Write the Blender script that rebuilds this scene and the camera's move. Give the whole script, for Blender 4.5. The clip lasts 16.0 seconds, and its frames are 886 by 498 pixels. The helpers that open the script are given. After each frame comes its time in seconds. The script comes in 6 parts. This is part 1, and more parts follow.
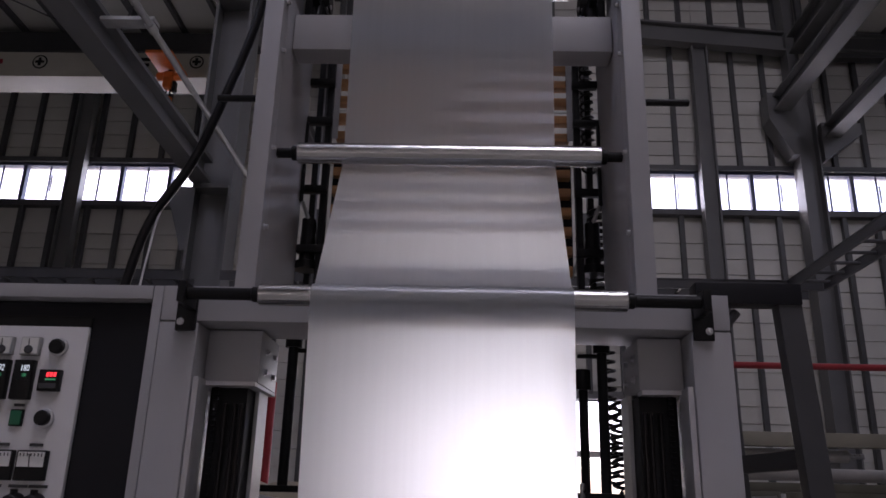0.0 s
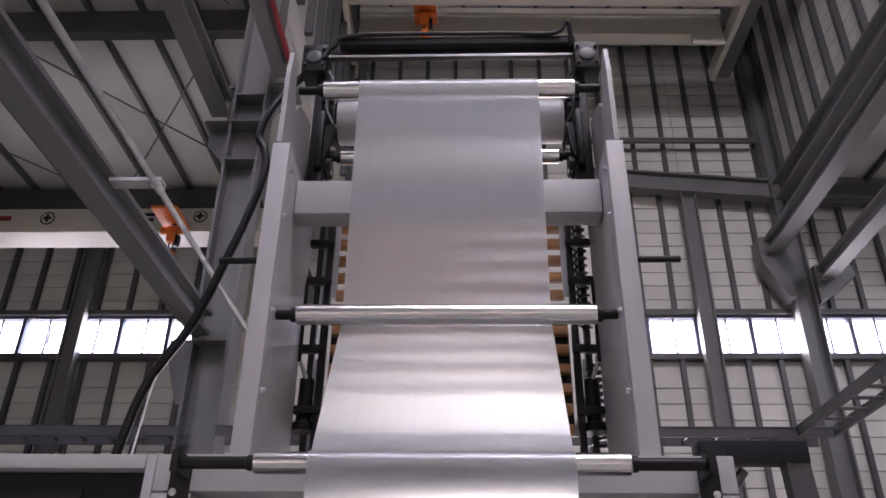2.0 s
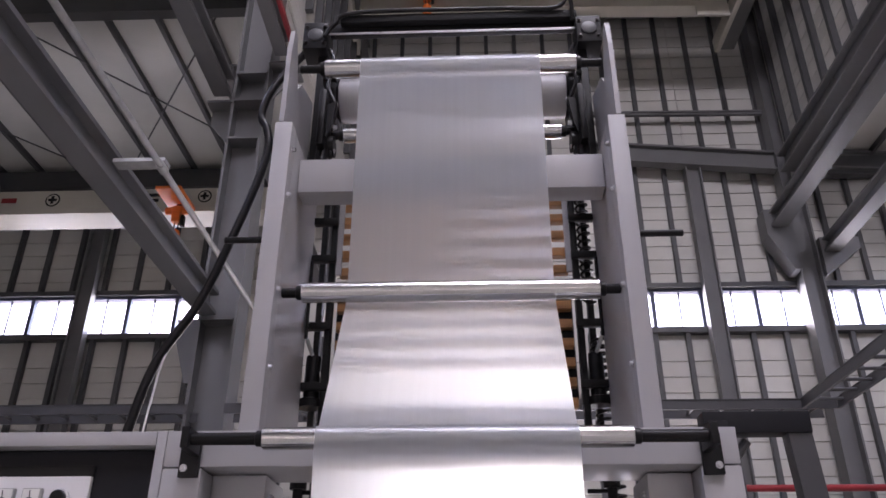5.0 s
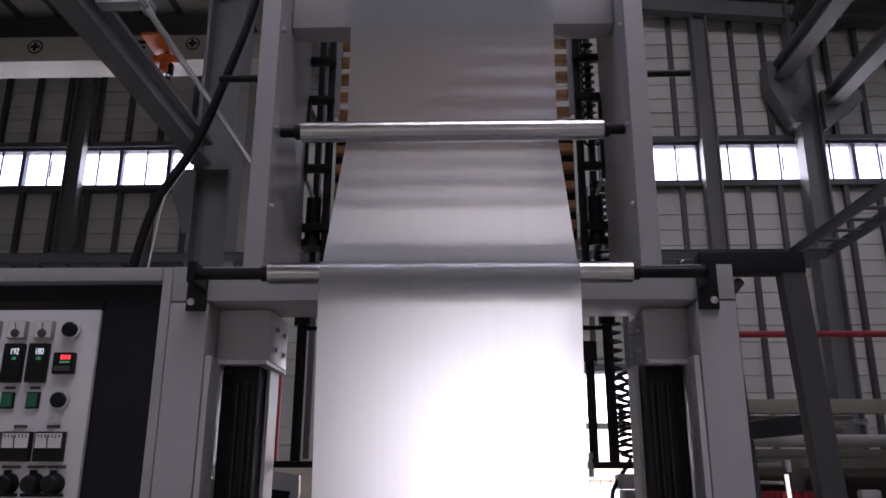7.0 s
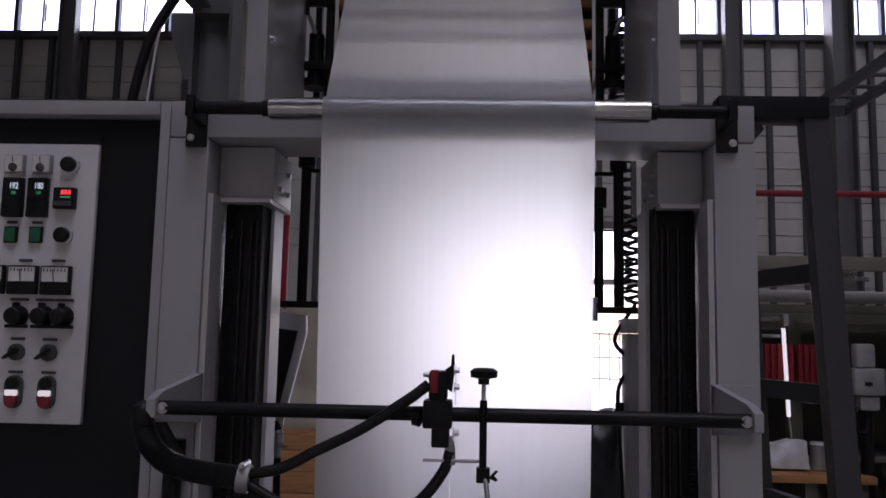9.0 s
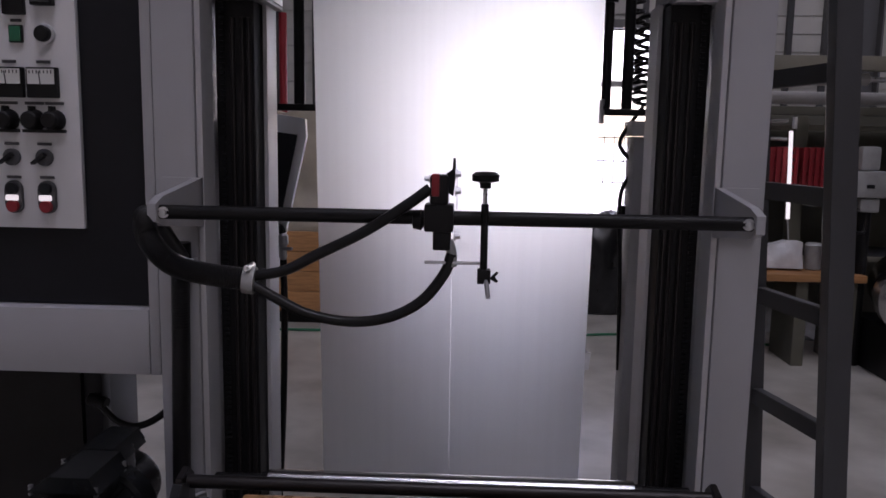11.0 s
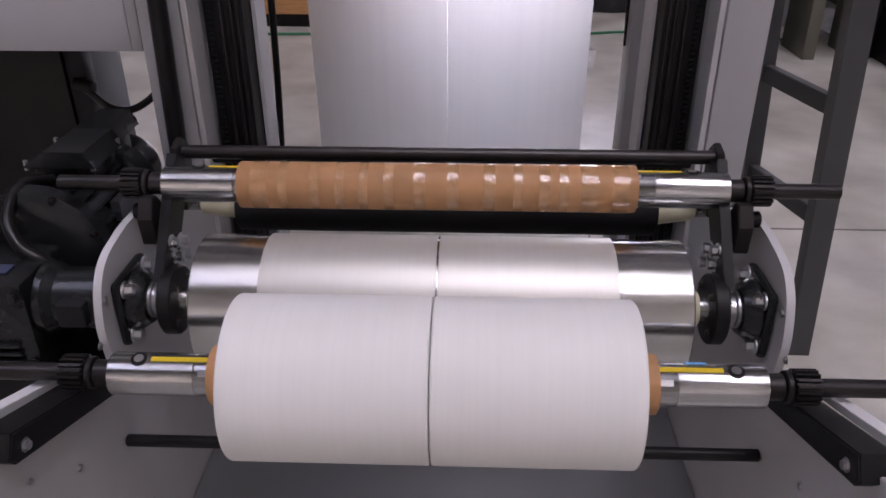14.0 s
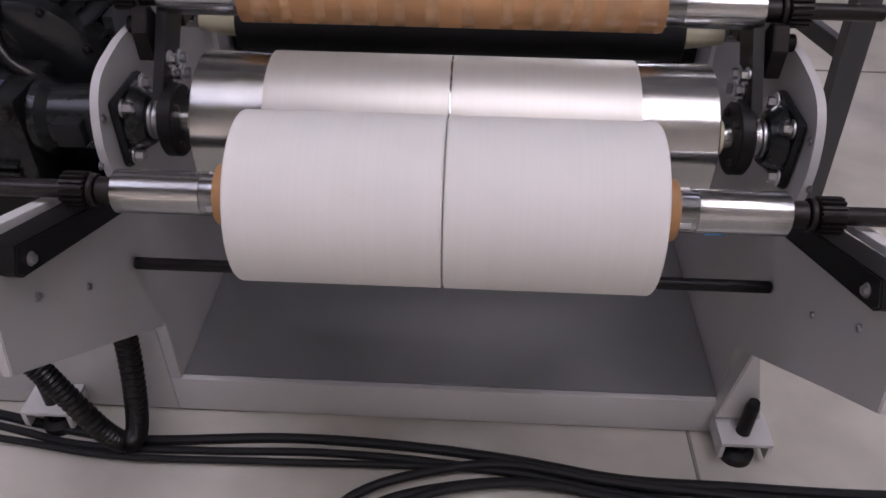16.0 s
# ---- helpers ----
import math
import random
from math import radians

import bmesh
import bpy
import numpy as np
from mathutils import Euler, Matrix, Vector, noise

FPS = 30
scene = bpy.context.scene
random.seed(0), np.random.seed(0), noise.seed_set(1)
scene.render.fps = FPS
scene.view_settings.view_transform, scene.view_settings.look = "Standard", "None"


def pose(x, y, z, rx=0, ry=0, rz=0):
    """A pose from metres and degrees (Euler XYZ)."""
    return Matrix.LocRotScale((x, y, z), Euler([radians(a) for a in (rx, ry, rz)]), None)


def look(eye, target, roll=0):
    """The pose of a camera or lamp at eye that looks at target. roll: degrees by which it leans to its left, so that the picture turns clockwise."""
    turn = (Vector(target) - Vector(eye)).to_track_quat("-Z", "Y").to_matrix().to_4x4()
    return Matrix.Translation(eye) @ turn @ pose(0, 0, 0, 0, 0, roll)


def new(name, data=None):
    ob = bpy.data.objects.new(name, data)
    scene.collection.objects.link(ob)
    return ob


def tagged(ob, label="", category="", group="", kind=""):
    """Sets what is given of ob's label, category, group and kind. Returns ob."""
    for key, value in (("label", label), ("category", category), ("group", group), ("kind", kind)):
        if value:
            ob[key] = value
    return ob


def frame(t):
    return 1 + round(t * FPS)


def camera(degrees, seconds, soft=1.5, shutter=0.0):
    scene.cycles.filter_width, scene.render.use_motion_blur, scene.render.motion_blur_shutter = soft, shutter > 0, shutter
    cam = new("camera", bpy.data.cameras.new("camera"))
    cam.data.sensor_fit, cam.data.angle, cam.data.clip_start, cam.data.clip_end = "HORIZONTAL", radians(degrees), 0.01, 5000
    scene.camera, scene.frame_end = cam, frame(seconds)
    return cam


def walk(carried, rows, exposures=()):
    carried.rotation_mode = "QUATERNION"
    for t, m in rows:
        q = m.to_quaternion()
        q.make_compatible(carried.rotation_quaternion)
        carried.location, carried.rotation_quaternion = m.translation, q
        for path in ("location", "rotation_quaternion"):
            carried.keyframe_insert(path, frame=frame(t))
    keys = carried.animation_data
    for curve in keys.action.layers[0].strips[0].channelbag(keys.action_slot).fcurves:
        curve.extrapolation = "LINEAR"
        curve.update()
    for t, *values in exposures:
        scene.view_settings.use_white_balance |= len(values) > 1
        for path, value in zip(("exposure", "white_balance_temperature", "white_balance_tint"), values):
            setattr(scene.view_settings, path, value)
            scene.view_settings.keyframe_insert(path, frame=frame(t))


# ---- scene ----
# Plan numbers are in roller-face widths, from the guide roller's axis; K turns them into metres above the floor.
K, DROP = 0.85, 0.37


def V(x, y, z):
    return Vector((x * K, y * K, (z + DROP) * K))


cam = camera(58.8, 16.0, soft=1.6)
PATH = [
    (0, (0.063, -2.057, 1.529), (0.004, -0.158, 2.156), 1.5),
    (0.5, (0.065, -2.069, 1.538), (0.012, -0.206, 2.264), 1.5),
    (1, (0.063, -2.074, 1.551), (0.011, -0.25, 2.37), 1.2),
    (1.5, (0.064, -2.084, 1.559), (0.009, -0.298, 2.458), 0.9),
    (2, (0.068, -2.091, 1.564), (0.009, -0.34, 2.529), 0.7),
    (2.5, (0.073, -2.098, 1.569), (0.01, -0.375, 2.582), 0.4),
    (3, (0.074, -2.106, 1.567), (0.007, -0.398, 2.606), 0.2),
    (5.5, (0.073, -2.104, 1.549), (0.0, -0.29, 2.388), 0.1),
    (6, (0.062, -2.098, 1.539), (0.002, -0.247, 2.292), -0.1),
    (6.5, (0.056, -2.092, 1.531), (-0.001, -0.209, 2.203), -0.2),
    (7, (0.05, -2.074, 1.519), (-0.012, -0.158, 2.09), 0.2),
    (7.5, (0.044, -2.052, 1.511), (-0.023, -0.108, 1.974), 1.0),
    (8, (0.046, -2.036, 1.502), (-0.025, -0.075, 1.893), 1.0),
    (8.5, (0.046, -2.021, 1.492), (-0.032, -0.047, 1.803), 1.2),
    (10.8, (0.039, -1.964, 1.475), (-0.032, 0.023, 1.253), 0.9),
    (11, (0.05, -1.965, 1.483), (-0.027, 0.014, 1.205), 1.0),
    (11.5, (0.056, -1.955, 1.463), (-0.021, 0.004, 1.068), 1.0),
    (12, (0.06, -1.946, 1.437), (-0.024, -0.014, 0.926), 0.5),
    (12.5, (0.066, -1.939, 1.412), (-0.028, -0.042, 0.784), 0.1),
    (13, (0.07, -1.931, 1.385), (-0.025, -0.076, 0.643), -0.4),
    (13.5, (0.067, -1.922, 1.364), (-0.018, -0.115, 0.512), -0.7),
    (14, (0.061, -1.92, 1.345), (-0.009, -0.162, 0.393), -0.2),
    (14.5, (0.054, -1.919, 1.321), (-0.008, -0.21, 0.283), 0.1),
    (15, (0.046, -1.914, 1.302), (-0.01, -0.26, 0.179), 0.4),
    (15.5, (0.046, -1.907, 1.281), (-0.017, -0.311, 0.078), 0.4),
    (16, (0.04, -1.903, 1.271), (-0.025, -0.356, 0.006), 0.6),
]
EXPOSE = [(0.0, 2.3, 6350, 28), (0.5, 2.68, 6350, 28), (1.0, 3.06, 6400, 27), (1.5, 3.52, 6500, 27), (3.0, 3.93, 6550, 27), (5.5, 3.8, 6400, 27), (6.5, 3.15, 6350, 28), (7.0, 2.66, 6300, 27), (8.5, 2.2, 6200, 27), (11.0, 2.54, 6300, 27), (11.5, 3.08, 6450, 27), (12.5, 3.64, 6600, 27), (13.5, 3.68, 6600, 28), (14.5, 3.5, 6600, 27), (16.0, 3.5, 6700, 26)]
walk(cam, [(t, look(V(*eye), V(*target), roll)) for t, eye, target, roll in PATH], EXPOSE)

# ---- light: overcast day through windows, gate and roof lights, plus added fill ----
world = bpy.data.worlds.new("sky")
scene.world = world
world.use_nodes = True
wn = world.node_tree.nodes
sky = wn.new("ShaderNodeTexSky")
sky.sky_type, sky.sun_disc, sky.sun_elevation, sky.sun_rotation = "NISHITA", False, radians(55), radians(-15)
sky.dust_density, sky.air_density, sky.ozone_density = 3.0, 0.8, 0.6
world.node_tree.links.new(sky.outputs[0], wn["Background"].inputs[0])
wn["Background"].inputs[1].default_value = 0.15
sun = new("sun", bpy.data.lights.new("sun", "SUN"))
sun.data.energy, sun.data.angle, sun.data.color = 0.6, radians(12), (1.0, 0.96, 0.9)
sun.matrix_world = look((0, 0, 0), (0.15, -0.55, -0.82))


def window_light(name, at, towards, w, h, power, color=(0.93, 0.96, 1.0)):
    lamp = bpy.data.lights.new(name, "AREA")
    lamp.shape, lamp.size, lamp.size_y, lamp.energy, lamp.color = "RECTANGLE", w * K, h * K, power * 0.5, color
    ob = new(name, lamp)
    ob.matrix_world = look(V(*at), V(*towards))
    return ob


# daylight of the roof lights, of the back gate and window band, and two added fills
SKYLIGHTS = (-12.0, -10.0, -8.0, -6.0, -4.0, -2.0)
for yy in SKYLIGHTS:
    window_light("roof_light", (2.6, yy, 18.7), (8.6, yy + 7.0, 9), 10.6, 0.35, 52, (0.955, 0.975, 1.0))
window_light("roof_light_side", (-9.0, -5.0, 13.25), (-9.0, -4.9, 0), 3.0, 8.0, 37)
# added fill that brightens the upper back wall of the right bay
window_light("far_fill_light", (13.0, 7.0, 12.5), (12.2, 10.0, 8.8), 3.0, 2.8, 24)
# added fill before the closed front wall, which has no opening
window_light("front_fill_light", (0.5, -13.6, 2.2), (0.5, 0, 2.2), 9.0, 5.5, 4.6, (0.965, 0.98, 1.0))
window_light("back_gate_light", (1.57, 15.7, 1.6), (1.57, 0, 1.2), 5.2, 4.2, 7.2, (0.9, 0.95, 1.0))
window_light("band_light", (-9.3, 15.7, 9.05), (-8.5, 0, 8.6), 5.0, 0.95, 12)
window_light("band_light", (7.5, 15.7, 9.05), (7.5, 0, 5.0), 5.5, 0.95, 9)


# ---- materials ----
def material(name, color, rough=0.5, metal=0.0, scale=6.0, vary=0.12, grain=60.0, bump=0.1, stretch=(1, 1, 1), spec=0.5, coat=0.0, dirt=None, rough_vary=0.1, dirt_amount=0.5, per_object=0.0):
    m = bpy.data.materials.new(name)
    m.use_nodes = True
    n, l = m.node_tree.nodes, m.node_tree.links
    b = n["Principled BSDF"]
    tc = n.new("ShaderNodeTexCoord")
    mp = n.new("ShaderNodeMapping")
    mp.inputs["Scale"].default_value = stretch
    l.new(tc.outputs["Object"], mp.inputs["Vector"])
    big, fine = n.new("ShaderNodeTexNoise"), n.new("ShaderNodeTexNoise")
    big.inputs["Scale"].default_value, big.inputs["Detail"].default_value = scale, 5
    fine.inputs["Scale"].default_value, fine.inputs["Detail"].default_value = grain, 3
    for t in (big, fine):
        l.new(mp.outputs[0], t.inputs["Vector"])
    ramp = n.new("ShaderNodeValToRGB")
    ramp.color_ramp.elements[0].position, ramp.color_ramp.elements[1].position = 0.3, 0.72
    lo = dirt if dirt else tuple(c * (1 - vary) for c in color)
    hi = tuple(min(1, c * (1 + vary * 0.6)) for c in color)
    mixc = tuple(lo[i] * dirt_amount + color[i] * (1 - dirt_amount) for i in range(3)) if dirt else lo
    ramp.color_ramp.elements[0].color, ramp.color_ramp.elements[1].color = (*mixc, 1), (*hi, 1)
    l.new(big.outputs[0], ramp.inputs[0])
    out = ramp.outputs[0]
    if per_object:
        info, hsv, mr = n.new("ShaderNodeObjectInfo"), n.new("ShaderNodeHueSaturation"), n.new("ShaderNodeMapRange")
        l.new(info.outputs["Random"], mr.inputs[0])
        mr.inputs[3].default_value, mr.inputs[4].default_value = 1 - per_object, 1 + per_object
        l.new(mr.outputs[0], hsv.inputs["Value"])
        l.new(out, hsv.inputs["Color"])
        out = hsv.outputs[0]
    l.new(out, b.inputs["Base Color"])
    b.inputs["Metallic"].default_value = metal
    b.inputs["Specular IOR Level"].default_value = spec
    b.inputs["Coat Weight"].default_value = coat
    rr = n.new("ShaderNodeMapRange")
    l.new(big.outputs[0], rr.inputs[0])
    rr.inputs[3].default_value, rr.inputs[4].default_value = max(0.02, rough - rough_vary), min(1, rough + rough_vary)
    l.new(rr.outputs[0], b.inputs["Roughness"])
    if bump:
        bp = n.new("ShaderNodeBump")
        bp.inputs["Strength"].default_value, bp.inputs["Distance"].default_value = bump, 0.002
        l.new(fine.outputs[0], bp.inputs["Height"])
        l.new(bp.outputs[0], b.inputs["Normal"])
    return m


def turned(name, color, rough, aniso, bands):
    """Lathe-turned metal: fine rings round the x axis smear reflections along it; a little tone change from ring to ring."""
    m = material(name, color, rough, metal=1.0, scale=8, vary=0.05, grain=60, bump=0.0, stretch=(bands, 1, 1), rough_vary=0.03)
    n, l = m.node_tree.nodes, m.node_tree.links
    tan = n.new("ShaderNodeTangent")
    tan.direction_type, tan.axis = "RADIAL", "X"
    b = n["Principled BSDF"]
    l.new(tan.outputs[0], b.inputs["Tangent"])
    b.inputs["Anisotropic"].default_value, b.inputs["Anisotropic Rotation"].default_value = aniso, 0.25
    return m


def glow(name, color, strength):
    m = bpy.data.materials.new(name)
    m.use_nodes = True
    b = m.node_tree.nodes["Principled BSDF"]
    b.inputs["Base Color"].default_value = (*(c * 0.3 for c in color), 1)
    b.inputs["Emission Color"].default_value, b.inputs["Emission Strength"].default_value = (*color, 1), strength
    return m


PAINT = material("grey_paint", (0.385, 0.38, 0.39), 0.42, scale=3, vary=0.06, grain=220, bump=0.06)
PAINT_PALE = material("pale_grey_paint", (0.51, 0.5, 0.51), 0.4, scale=3, vary=0.07, grain=200, bump=0.06, dirt=(0.35, 0.34, 0.33), dirt_amount=0.35)
CHARCOAL = material("charcoal_paint", (0.014, 0.014, 0.017), 0.5, spec=0.2, scale=4, vary=0.2, grain=260, bump=0.1)
BLACK = material("black_steel", (0.009, 0.0085, 0.009), 0.42, spec=0.22, scale=9, vary=0.3, grain=160, bump=0.1)
BLUED = material("oxidised_steel", (0.03, 0.026, 0.026), 0.38, metal=0.6, scale=12, vary=0.3, grain=120, bump=0.1)
LADDER_PAINT = material("dark_grey_paint", (0.055, 0.055, 0.06), 0.4, scale=5, vary=0.15, grain=160, bump=0.08)
MOTOR_PAINT = material("motor_grey_paint", (0.011, 0.012, 0.013), 0.26, spec=0.35, scale=9, vary=0.25, grain=130, bump=0.2, rough_vary=0.05)
SATIN = turned("ground_steel_sleeve", (0.47, 0.47, 0.475), 0.2, 0.95, 20)
CHROME = turned("polished_chrome", (0.56, 0.555, 0.55), 0.17, 0.95, 14)
STEEL = turned("turned_steel", (0.52, 0.515, 0.51), 0.24, 0.95, 26)
ZINC = material("zinc_plating", (0.6, 0.6, 0.62), 0.3, metal=1.0, scale=20, vary=0.15, bump=0.05)
RUBBER = material("black_rubber", (0.01, 0.01, 0.011), 0.6, spec=0.25, scale=10, vary=0.3, bump=0.1)
HOSE = material("black_hose", (0.009, 0.0085, 0.009), 0.32, spec=0.3, scale=12, vary=0.3, grain=200, bump=0.1)
NYLON = material("cream_nylon", (0.62, 0.58, 0.42), 0.45, scale=10, vary=0.1)
CARD = material("brown_cardboard", (0.43, 0.22, 0.095), 0.62, scale=14, vary=0.16, grain=150, bump=0.15)
TAPE = material("clear_tape", (0.43, 0.235, 0.11), 0.2, scale=30, vary=0.2, grain=60, bump=1.0, coat=0.6)
ROLL = material("white_film_roll", (0.77, 0.762, 0.74), 0.5, spec=0.3, scale=2.5, vary=0.02, grain=40, bump=0.03, stretch=(60, 1, 1), rough_vary=0.04)
LAP = material("film_on_steel", (0.56, 0.545, 0.51), 0.42, metal=0.5, scale=6, vary=0.03, grain=30, bump=0.04, stretch=(20, 1, 1), rough_vary=0.05)
TRAY = material("tray_steel", (0.5, 0.51, 0.54), 0.3, metal=0.9, scale=5, vary=0.05, grain=40, bump=0.04, rough_vary=0.05)
RACK = material("dull_cream_paint", (0.2, 0.185, 0.145), 0.5, scale=4, vary=0.15)
WRAP = material("grey_wrapping", (0.36, 0.35, 0.34), 0.35, scale=5, vary=0.15, bump=0.2)
YELLOW = material("yellow_strip", (0.7, 0.5, 0.02), 0.45)
BLUE = material("blue_sticker", (0.08, 0.35, 0.7), 0.4)
RED = material("red_paint", (0.26, 0.014, 0.02), 0.45)
SIGN_RED = material("red_lettering", (0.42, 0.03, 0.035), 0.5)
ORANGE = material("orange_paint", (0.75, 0.16, 0.02), 0.45)
WHITE = material("white_enamel", (0.72, 0.71, 0.72), 0.4, scale=4, vary=0.04, bump=0.04)
CRANE = material("cream_crane_paint", (0.5, 0.475, 0.41), 0.45, scale=2, vary=0.08)
CLAD = material("wall_cladding", (0.50, 0.49, 0.46), 0.5, scale=0.9, vary=0.1, grain=30, bump=0.06, per_object=0.05)
ROOF = material("roof_sheet", (0.46, 0.455, 0.425), 0.55, scale=0.7, vary=0.15, grain=30, bump=0.08)
GIRT = material("grey_steel_section", (0.055, 0.056, 0.059), 0.45, scale=2, vary=0.15, grain=60, bump=0.06)
COLUMN = material("column_steel", (0.115, 0.115, 0.118), 0.45, scale=1.5, vary=0.12, grain=60, bump=0.06)
GALV = material("galvanised_steel", (0.38, 0.38, 0.37), 0.5, metal=0.4, scale=10, vary=0.2)
FRAME_BLUE = material("window_frame", (0.05, 0.06, 0.11), 0.4)
CONCRETE = material("concrete_floor", (0.5, 0.48, 0.435), 0.32, scale=2.6, vary=0.22, grain=18, bump=0.1, dirt=(0.24, 0.22, 0.185), dirt_amount=0.75)
JOINT = material("joint_sealant", (0.2, 0.19, 0.17), 0.6, scale=5, vary=0.3)
GROUND = material("outdoor_concrete", (0.5, 0.49, 0.46), 0.8, scale=0.3, vary=0.12)
WOOD = material("crate_wood", (0.43, 0.21, 0.08), 0.55, scale=6, vary=0.3, grain=40, stretch=(1, 1, 9), bump=0.15, per_object=0.12)
TARP = material("cream_tarpaulin", (0.42, 0.37, 0.29), 0.6, scale=6, vary=0.15, bump=0.2)
BIN_BAG = material("black_plastic_sheet", (0.013, 0.013, 0.014), 0.3, scale=9, vary=0.4, bump=0.3)
CLEAR_BAG = material("clear_plastic_bag", (0.66, 0.66, 0.67), 0.25, scale=12, vary=0.15, bump=0.3)
DIAL = material("ivory_dial", (0.74, 0.73, 0.7), 0.4)
GREEN_LAMP = glow("green_lamp", (0.008, 0.12, 0.055), 0.03)
RED_LED = glow("red_digits", (1.0, 0.05, 0.06), 0.25)
GREEN_LED = glow("green_digits", (0.1, 0.7, 0.3), 0.04)
WHITE_LED = glow("white_digits", (0.8, 0.95, 1.0), 0.125)
LAMP_WHITE = glow("lit_button", (1.0, 0.95, 0.92), 0.125)


def film_material():
    """Milky film: scatters light forward, with a satin sheen."""
    m = bpy.data.materials.new("milky_film")
    m.use_nodes = True
    n, l = m.node_tree.nodes, m.node_tree.links
    n.remove(n["Principled BSDF"])
    tc, mp, no = n.new("ShaderNodeTexCoord"), n.new("ShaderNodeMapping"), n.new("ShaderNodeTexNoise")
    mp.inputs["Scale"].default_value = (30, 1, 0.35)
    no.inputs["Scale"].default_value, no.inputs["Detail"].default_value = 2.0, 4
    l.new(tc.outputs["Object"], mp.inputs[0])
    l.new(mp.outputs[0], no.inputs["Vector"])
    ramp = n.new("ShaderNodeValToRGB")
    ramp.color_ramp.elements[0].color, ramp.color_ramp.elements[1].color = (0.785, 0.80, 0.825, 1), (0.85, 0.865, 0.89, 1)
    l.new(no.outputs[0], ramp.inputs[0])
    refr, diff, tran, glos = n.new("ShaderNodeBsdfRefraction"), n.new("ShaderNodeBsdfDiffuse"), n.new("ShaderNodeBsdfTranslucent"), n.new("ShaderNodeBsdfAnisotropic")
    refr.inputs["Roughness"].default_value, refr.inputs["IOR"].default_value = 0.9, 1.26
    refr.distribution = "BECKMANN"
    glos.inputs["Roughness"].default_value, glos.inputs["Anisotropy"].default_value = 0.6, 0.0
    for s in (refr, diff, tran, glos):
        l.new(ramp.outputs[0], s.inputs["Color"])
    m1, m2, m3 = (n.new("ShaderNodeMixShader") for _ in range(3))
    m1.inputs[0].default_value, m2.inputs[0].default_value, m3.inputs[0].default_value = 0.4, 0.77, 0.045
    l.new(diff.outputs[0], m1.inputs[1])
    l.new(tran.outputs[0], m1.inputs[2])
    l.new(m1.outputs[0], m2.inputs[1])
    l.new(refr.outputs[0], m2.inputs[2])
    l.new(m2.outputs[0], m3.inputs[1])
    l.new(glos.outputs[0], m3.inputs[2])
    l.new(m3.outputs[0], n["Material Output"].inputs[0])
    return m


FILM = film_material()


def glass_material():
    m = bpy.data.materials.new("window_glass")
    m.use_nodes = True
    n, l = m.node_tree.nodes, m.node_tree.links
    n.remove(n["Principled BSDF"])
    tr, gl, mx = n.new("ShaderNodeBsdfTransparent"), n.new("ShaderNodeBsdfGlossy"), n.new("ShaderNodeMixShader")
    gl.inputs["Roughness"].default_value, mx.inputs[0].default_value = 0.05, 0.08
    l.new(tr.outputs[0], mx.inputs[1])
    l.new(gl.outputs[0], mx.inputs[2])
    l.new(mx.outputs[0], n["Material Output"].inputs[0])
    return m


GLASS = glass_material()


# ---- mesh helpers (plan units in, metres out) ----
BASE = {}


def thing(name, at, label, category, group="", kind=""):
    ob = new(name)
    ob.location = V(*at)
    BASE[ob] = V(*at)
    return tagged(ob, label, category, group, kind)


def part(name, bm, mat, parent=None, label="", smooth=True, at=None):
    """Links a bmesh, built in plan units, as one mesh under a thing or a part."""
    base = BASE[parent] if parent else (V(*at) if at else Vector((0, 0, 0)))
    bmesh.ops.recalc_face_normals(bm, faces=bm.faces)
    for v in bm.verts:
        v.co = V(*v.co) - base
    if smooth:
        for f in bm.faces:
            f.smooth = True
        for e in bm.edges:
            if len(e.link_faces) == 2 and e.calc_face_angle(0) > 0.6:
                e.smooth = False
    me = bpy.data.meshes.new(name)
    bm.to_mesh(me)
    bm.free()
    me.materials.append(mat)
    ob = new(name, me)
    if parent:
        ob.parent = parent
    elif at:
        ob.location = base
    BASE[ob] = base
    return tagged(ob, label)


def solid(name, bm, mat, at, label, category, group="", kind="", smooth=True):
    return tagged(part(name, bm, mat, None, label, smooth, at), label, category, group, kind)


def box(x0, x1, y0, y1, z0, z1, bevel=0.0, bm=None):
    bm = bm or bmesh.new()
    vs = bmesh.ops.create_cube(bm, size=1)["verts"]
    for v in vs:
        v.co = Vector(((x0 + x1) / 2 + v.co.x * (x1 - x0), (y0 + y1) / 2 + v.co.y * (y1 - y0), (z0 + z1) / 2 + v.co.z * (z1 - z0)))
    if bevel:
        es = list({e for v in vs for e in v.link_edges})
        bmesh.ops.bevel(bm, geom=es, offset=bevel, segments=2, profile=0.6, affect="EDGES")
    return bm


def frame_axes(d):
    d = d.normalized()
    s = d.cross(Vector((0, 0, 1)) if abs(d.z) < 0.9 else Vector((1, 0, 0))).normalized()
    return d, s, s.cross(d)


